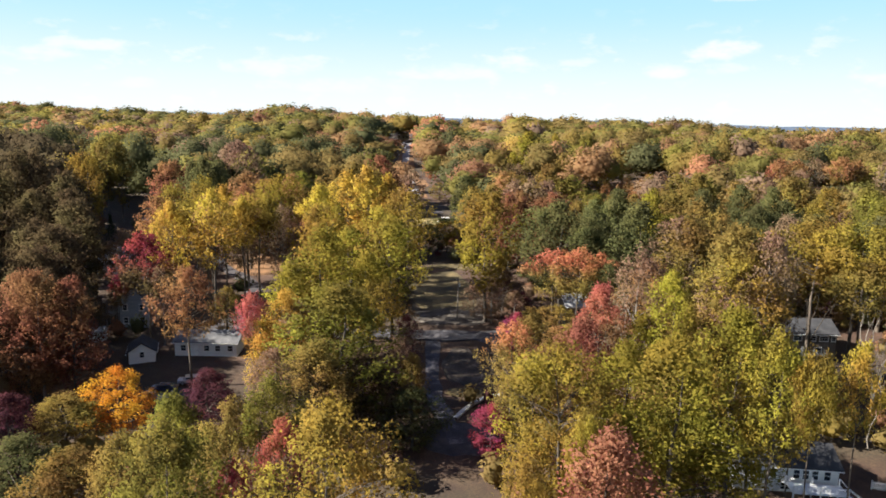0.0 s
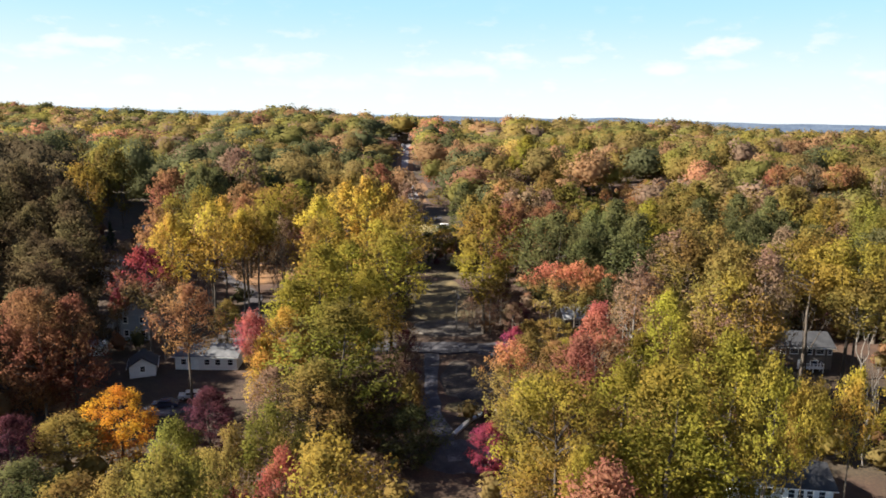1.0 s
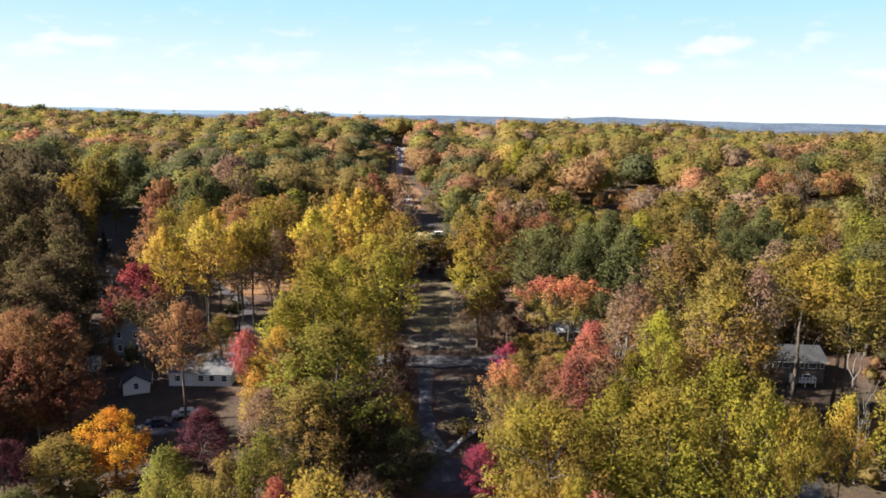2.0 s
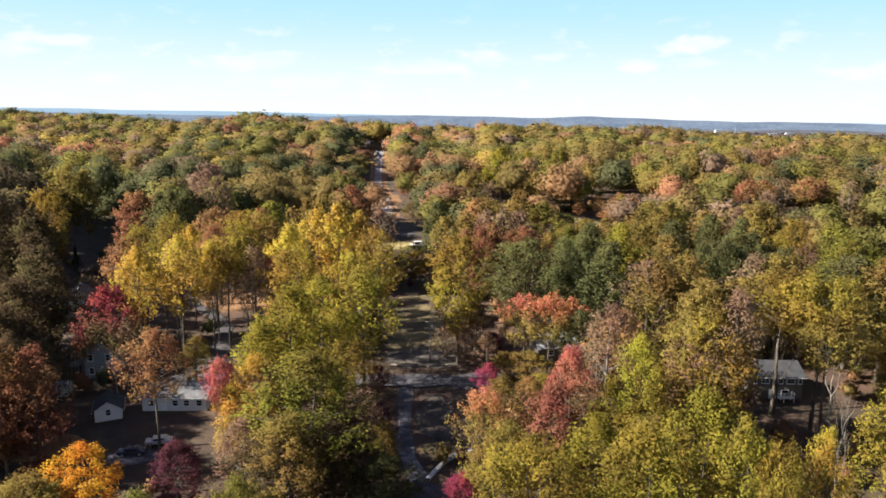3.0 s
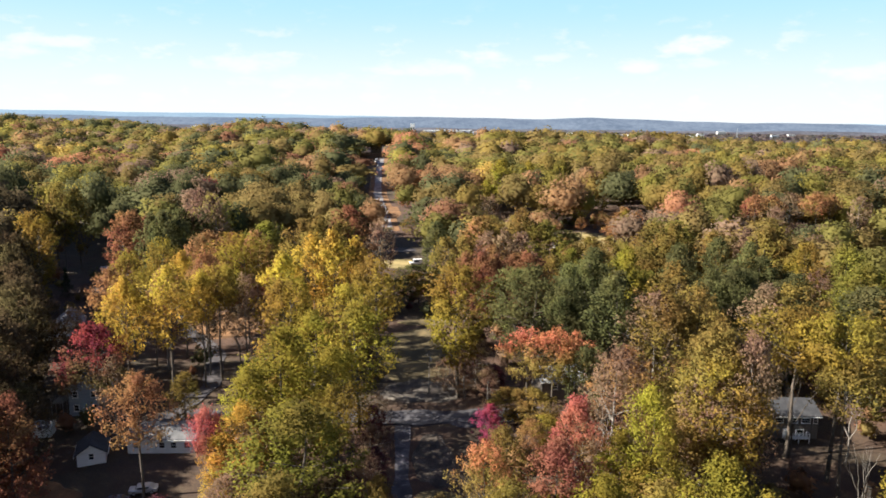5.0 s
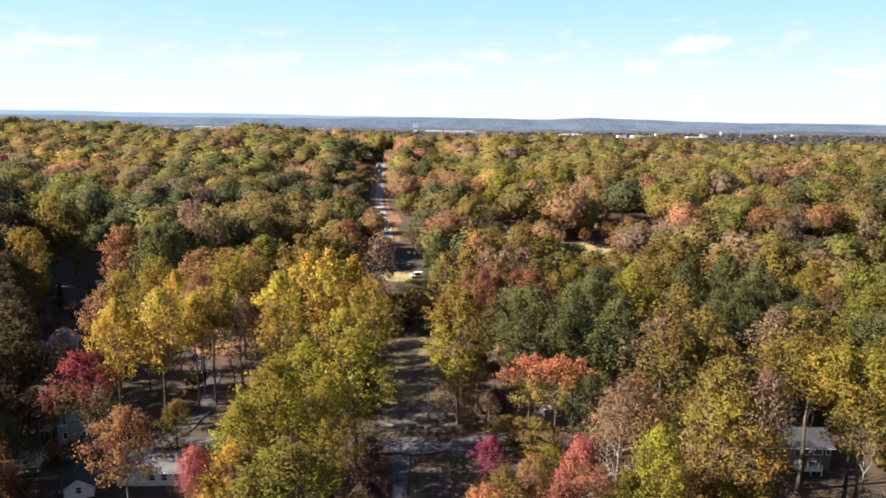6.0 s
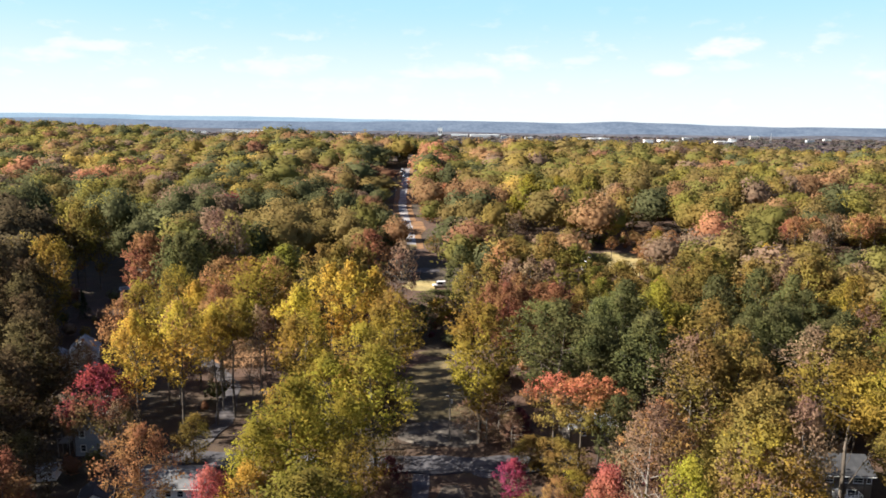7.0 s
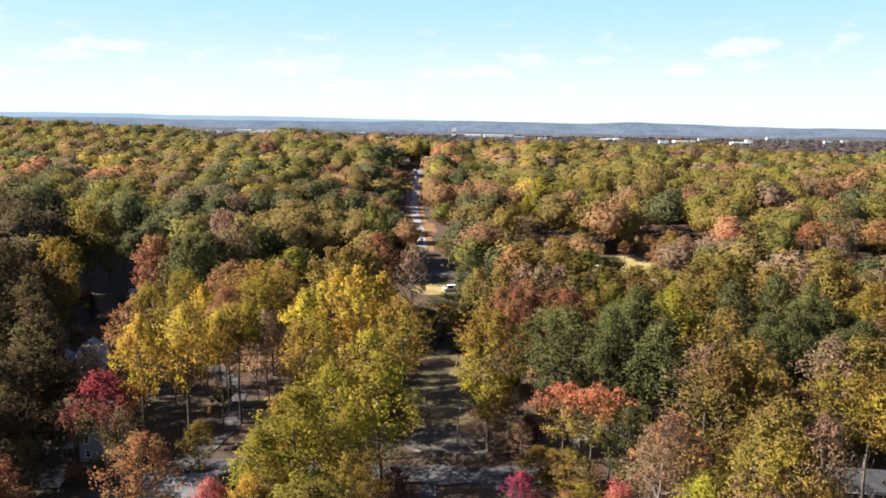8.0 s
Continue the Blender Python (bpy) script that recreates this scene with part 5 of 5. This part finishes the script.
# ---- poles, vehicles ----


def utility_pole(x, y, h):
    top = tagged(new("utility_pole"), "weathered wooden utility pole with a crossarm beside the lane", "utility pole", "utility poles")
    top.matrix_world = pose(x, y, land(x, y), 0, 0, 8)
    bm = bmesh.new()
    bmesh.ops.create_cone(bm, cap_ends=True, segments=10, radius1=0.19, radius2=0.12, depth=h + 1.0, matrix=Matrix.Translation((0, 0, h / 2 - 0.5)))
    part("pole", bm, POLE_WOOD, top)
    arm = box_part("crossarm", (-1.1, -0.06, h - 0.85, 1.1, 0.06, h - 0.7), POLE_WOOD, top)
    for s in (-0.95, -0.4, 0.4, 0.95):
        bm = bmesh.new()
        bmesh.ops.create_cone(bm, cap_ends=True, segments=8, radius1=0.05, radius2=0.035, depth=0.16, matrix=Matrix.Translation((s, 0, h - 0.62)))
        part("insulator", bm, TRIM_WHITE, arm, "pale insulator")
    bm = bmesh.new()
    bmesh.ops.create_cone(bm, cap_ends=True, segments=10, radius1=0.2, radius2=0.2, depth=0.8, matrix=Matrix.Translation((0.36, 0, h - 1.9)))
    part("transformer", bm, CAR_SILVER, top, "grey metal can")


utility_pole(4.2, 158.0, 10.5)
utility_pole(-22, 352, 10.5)
utility_pole(-27.5, 440, 10.5)
utility_pole(-16.5, 530, 10.5)


def car(x, y, turn, paint, label, tall=0.0, long=4.6):
    """A parked car or van: shaped body, glass, wheels with tyre and rim, lights."""
    top = tagged(new("van" if tall else "car"), label, "van" if tall else "car", "parked vehicles")
    top.matrix_world = pose(x, y, land(x, y) + 0.2, 0, 0, turn)
    half, w, h = long / 2, 0.92, 0.95
    roof = 1.45 + tall
    prof = [(-half, 0.35), (-half, h - 0.05), (-half + 0.15, h), (-0.55 * half, h + 0.02), (-0.42 * half, roof), (0.5 * half if not tall else 0.86 * half, roof), (0.78 * half if not tall else 0.95 * half, h), (half, h - 0.05), (half, 0.35)]
    bm = bmesh.new()
    sides = [[bm.verts.new((px, s * (w if pz <= h else w - 0.14), pz)) for px, pz in prof] for s in (-1, 1)]
    bm.faces.new(sides[0])
    bm.faces.new(sides[1][::-1])
    for i in range(len(prof)):
        j = (i + 1) % len(prof)
        bm.faces.new((sides[0][j], sides[0][i], sides[1][i], sides[1][j]))
    bmesh.ops.recalc_face_normals(bm, faces=bm.faces)
    bmesh.ops.bevel(bm, geom=bm.edges[:], offset=0.05, segments=1, affect="EDGES")
    part("body", bm, paint, top)
    for s in (-1, 1):
        box_part("side_window", (-0.36 * half, s * (w - 0.07) - 0.03, h + 0.08, 0.44 * half, s * (w - 0.07) + 0.03, roof - 0.12), GLASS, top)
        box_part("headlight", (-half - 0.03, s * 0.62 - 0.16, 0.62, -half + 0.05, s * 0.62 + 0.16, 0.80), TRIM_WHITE, top)
        box_part("tail_light", (half - 0.05, s * 0.68 - 0.12, 0.62, half + 0.03, s * 0.68 + 0.12, 0.84), BRICK, top, "red light")
        for a in (-0.62, 0.62):
            m = Matrix.Translation((a * half, s * (w - 0.08), 0.33)) @ pose(0, 0, 0, 90)
            bm = bmesh.new()
            bmesh.ops.create_cone(bm, cap_ends=True, segments=16, radius1=0.33, radius2=0.33, depth=0.22, matrix=m)
            wheel = part("wheel", bm, RUBBER, top, "black tyre")
            bm = bmesh.new()
            bmesh.ops.create_cone(bm, cap_ends=True, segments=12, radius1=0.2, radius2=0.2, depth=0.25, matrix=m)
            part("rim", bm, CAR_SILVER, wheel)
    bm = bmesh.new()
    vs = [bm.verts.new((-0.56 * half, s * 0.72, h + 0.06)) for s in (-1, 1)] + [bm.verts.new((-0.44 * half, s * 0.68, roof - 0.1)) for s in (1, -1)]
    bm.faces.new(vs)
    bmesh.ops.solidify(bm, geom=bm.faces[:], thickness=0.04)
    part("windscreen", bm, GLASS, top)


car(1.0, 265.3, 12, CAR_WHITE, "white van parked on a sunlit lawn", 0.6, 5.0)
car(60.5, 295.5, 60, CAR_WHITE, "white van parked at the edge of a meadow", 0.6, 5.0)
car(-29.6, 566, 92, CAR_WHITE, "white van parked on the straight road", 0.8, 5.4)
car(-32.2, 575, 92, CAR_WHITE, "white van parked on the straight road", 0.8, 5.4)
car(-29.2, 548, 92, CAR_WHITE, "white car on the straight road")
car(-32.6, 592, 92, CAR_SILVER, "silver car on the straight road")
car(-49.0, 118.0, 8, CAR_DARK, "dark blue car parked in a shaded yard")
car(-45.5, 121.5, 12, CAR_SILVER, "silver car parked in a dappled yard")
car(-100.5, 249.5, 15, CAR_WHITE, "white van parked by a pergola", 0.6, 5.2)


def pergola(x, y, turn):
    top = tagged(new("pergola"), "white garden pergola beside a lane", "pergola")
    top.matrix_world = pose(x, y, land(x, y), 0, 0, turn)
    for a in (-2.6, 0, 2.6):
        for b in (-1.4, 1.4):
            box_part("post", (a - 0.1, b - 0.1, -0.4, a + 0.1, b + 0.1, 2.5), TRIM_WHITE, top)
    for b in (-1.4, 1.4):
        box_part("beam", (-3.2, b - 0.06, 2.5, 3.2, b + 0.06, 2.72), TRIM_WHITE, top)
    for i in range(11):
        xx = -3 + i * 0.6
        box_part("rafter", (xx - 0.04, -1.9, 2.72, xx + 0.04, 1.9, 2.9), TRIM_WHITE, top)


pergola(-106, 252, 20)

# ---- far buildings in the valley ----


def far_building(name, label, x, y, w, d, h, material):
    """A flat-roofed block with parapet and a band of windows."""
    top = tagged(new(name), label, "building", "valley buildings")
    z = land(x, y)
    top.matrix_world = pose(x, y, z)
    box_part("wall", (-w / 2, -d / 2, -4, w / 2, d / 2, h), material, top)
    box_part("roof", (-w / 2 - 0.6, -d / 2 - 0.6, h, w / 2 + 0.6, d / 2 + 0.6, h + 1.0), TRIM_WHITE, top)
    n = max(2, int(w / 9))
    for i in range(n):
        xx = -w / 2 + (i + 0.5) * w / n
        box_part("window", (xx - 2.4, -d / 2 - 0.2, h * 0.45, xx + 2.4, -d / 2 + 0.2, h * 0.7), GLASS, top)


far_building("warehouse", "long white warehouse in the hazy valley", 163, 2950, 120, 50, 20, TRIM_WHITE)
far_building("warehouse", "white warehouse in the hazy valley", 60, 3020, 70, 40, 18, TRIM_WHITE)
far_building("warehouse", "long white warehouse in the hazy valley", -796, 2950, 95, 45, 26, TRIM_WHITE)
far_building("warehouse", "white warehouse in the hazy valley", -905, 2990, 60, 45, 26, CONCRETE)
far_building("warehouse", "pale warehouse in the hazy valley", 820, 2600, 75, 40, 15, TRIM_WHITE)
far_building("warehouse", "pale warehouse in the hazy valley", 984, 2500, 60, 40, 15, TRIM_WHITE)
far_building("warehouse", "pale warehouse in the hazy valley", 596, 2800, 70, 40, 15, CONCRETE)
far_building("warehouse", "pale warehouse in the hazy valley", 530, 2700, 80, 40, 14, TRIM_WHITE)
far_building("office_block", "pale tall block in the hazy valley", -22, 3100, 18, 18, 44, TRIM_WHITE)


def mast(x, y, h):
    top = tagged(new("radio_mast"), "grey lattice mast above far trees", "mast")
    top.matrix_world = pose(x, y, land(x, y))
    for a, b in ((-1, -1), (1, -1), (0, 1.1)):
        bm = bmesh.new()
        vs = box(bm, a * 2.4 - 0.5, b * 2.4 - 0.5, -2, a * 2.4 + 0.5, b * 2.4 + 0.5, h)
        for v in bm.verts:
            if v.co.z > 0:
                v.co.x, v.co.y = v.co.x * 0.35, v.co.y * 0.35
        part("leg", bm, CAR_SILVER, top)
    for k in range(1, 8):
        s = 2.6 * (1 - 0.65 * k / 8)
        box_part("brace", (-s, -s, h * k / 8 - 0.3, s, s, h * k / 8 + 0.3), CAR_SILVER, top)


mast(1100, 2400, 46)
rng = random.Random(77)
for i in range(22):   # scattered roofs of a far town
    u = rng.uniform(-0.45, 0.62)
    yy = rng.uniform(2250, 3150)
    far_building("far_house", "small pale building of a far town in haze", u * yy, yy, rng.uniform(16, 42), 16, rng.uniform(16, 24), rng.choice((TRIM_WHITE, CONCRETE, SIDING_BLUE)))

# ---- bare and half-bare trees ----


def bare_tree(x, y, h, spread, turn, seed, material, label):
    """A leafless tree: a trunk that forks again and again into thinner limbs and twigs."""
    rng = np.random.default_rng(seed)
    verts, faces = [], []

    def grow(base, way, length, girth, depth):
        bend = Vector((rng.normal(), rng.normal(), 0.6)) * 0.09 * length
        mid, tip = base + way * length * 0.5 + bend, base + way * length + bend * 0.6
        tube(verts, faces, [base, mid, tip], [girth, girth * 0.82, girth * 0.66], 6 if depth < 2 else 4)
        if depth == 5:
            return
        for k in range(2 if depth else 3):
            a = rng.uniform(0, 6.3) if depth else turn + k * 2.1
            lean = rng.uniform(0.30, 0.62) * (0.75 if depth == 0 else 1.0) * spread / 4.0
            side = way.orthogonal().normalized()
            side.rotate(Matrix.Rotation(a, 3, way))
            nxt = (way + side * lean + Vector((0, 0, 0.16))).normalized()
            grow(tip if k == 0 else mid.lerp(tip, rng.uniform(0.4, 1.0)), nxt, length * rng.uniform(0.60, 0.82), girth * (0.64 if k == 0 else 0.5), depth + 1)

    grow(Vector((0, 0, -0.5)), Vector((0, 0, 1)), h * 0.36, 0.0105 * h + 0.03, 0)
    top = tagged(new("bare_tree"), label, "tree", "bare trees")
    top.matrix_world = pose(x, y, land(x, y))
    mesh_object("trunk", verts, faces, material, top, smooth=True)


PALE_LABEL, DARK_LABEL = "leafless tree with pale grey trunk and limbs", "leafless tree with dark forked trunk"
bare_tree(46.5, 182, 22, 5.0, 20, 31, PALE_BARK, PALE_LABEL)
bare_tree(71.5, 129, 17, 4.5, 70, 32, BARK, DARK_LABEL)
bare_tree(80.5, 126, 16, 2.6, 140, 33, PALE_BARK, PALE_LABEL)
bare_tree(70.5, 107, 14, 2.2, 10, 34, PALE_BARK, PALE_LABEL)
bare_tree(66.0, 99, 11, 1.5, 200, 35, PALE_BARK, PALE_LABEL)
bare_tree(62.0, 156, 17, 4.0, 250, 36, PALE_BARK, PALE_LABEL)
bare_tree(-38.5, 160, 20, 4.0, 90, 37, BARK, DARK_LABEL)
bare_tree(12.0, 160, 16, 3.5, 30, 38, BARK, DARK_LABEL)
bare_tree(24.5, 108, 17, 3.5, 170, 39, PALE_BARK, PALE_LABEL)
bare_tree(36.0, 128, 17, 4.0, 300, 40, PALE_BARK, PALE_LABEL)
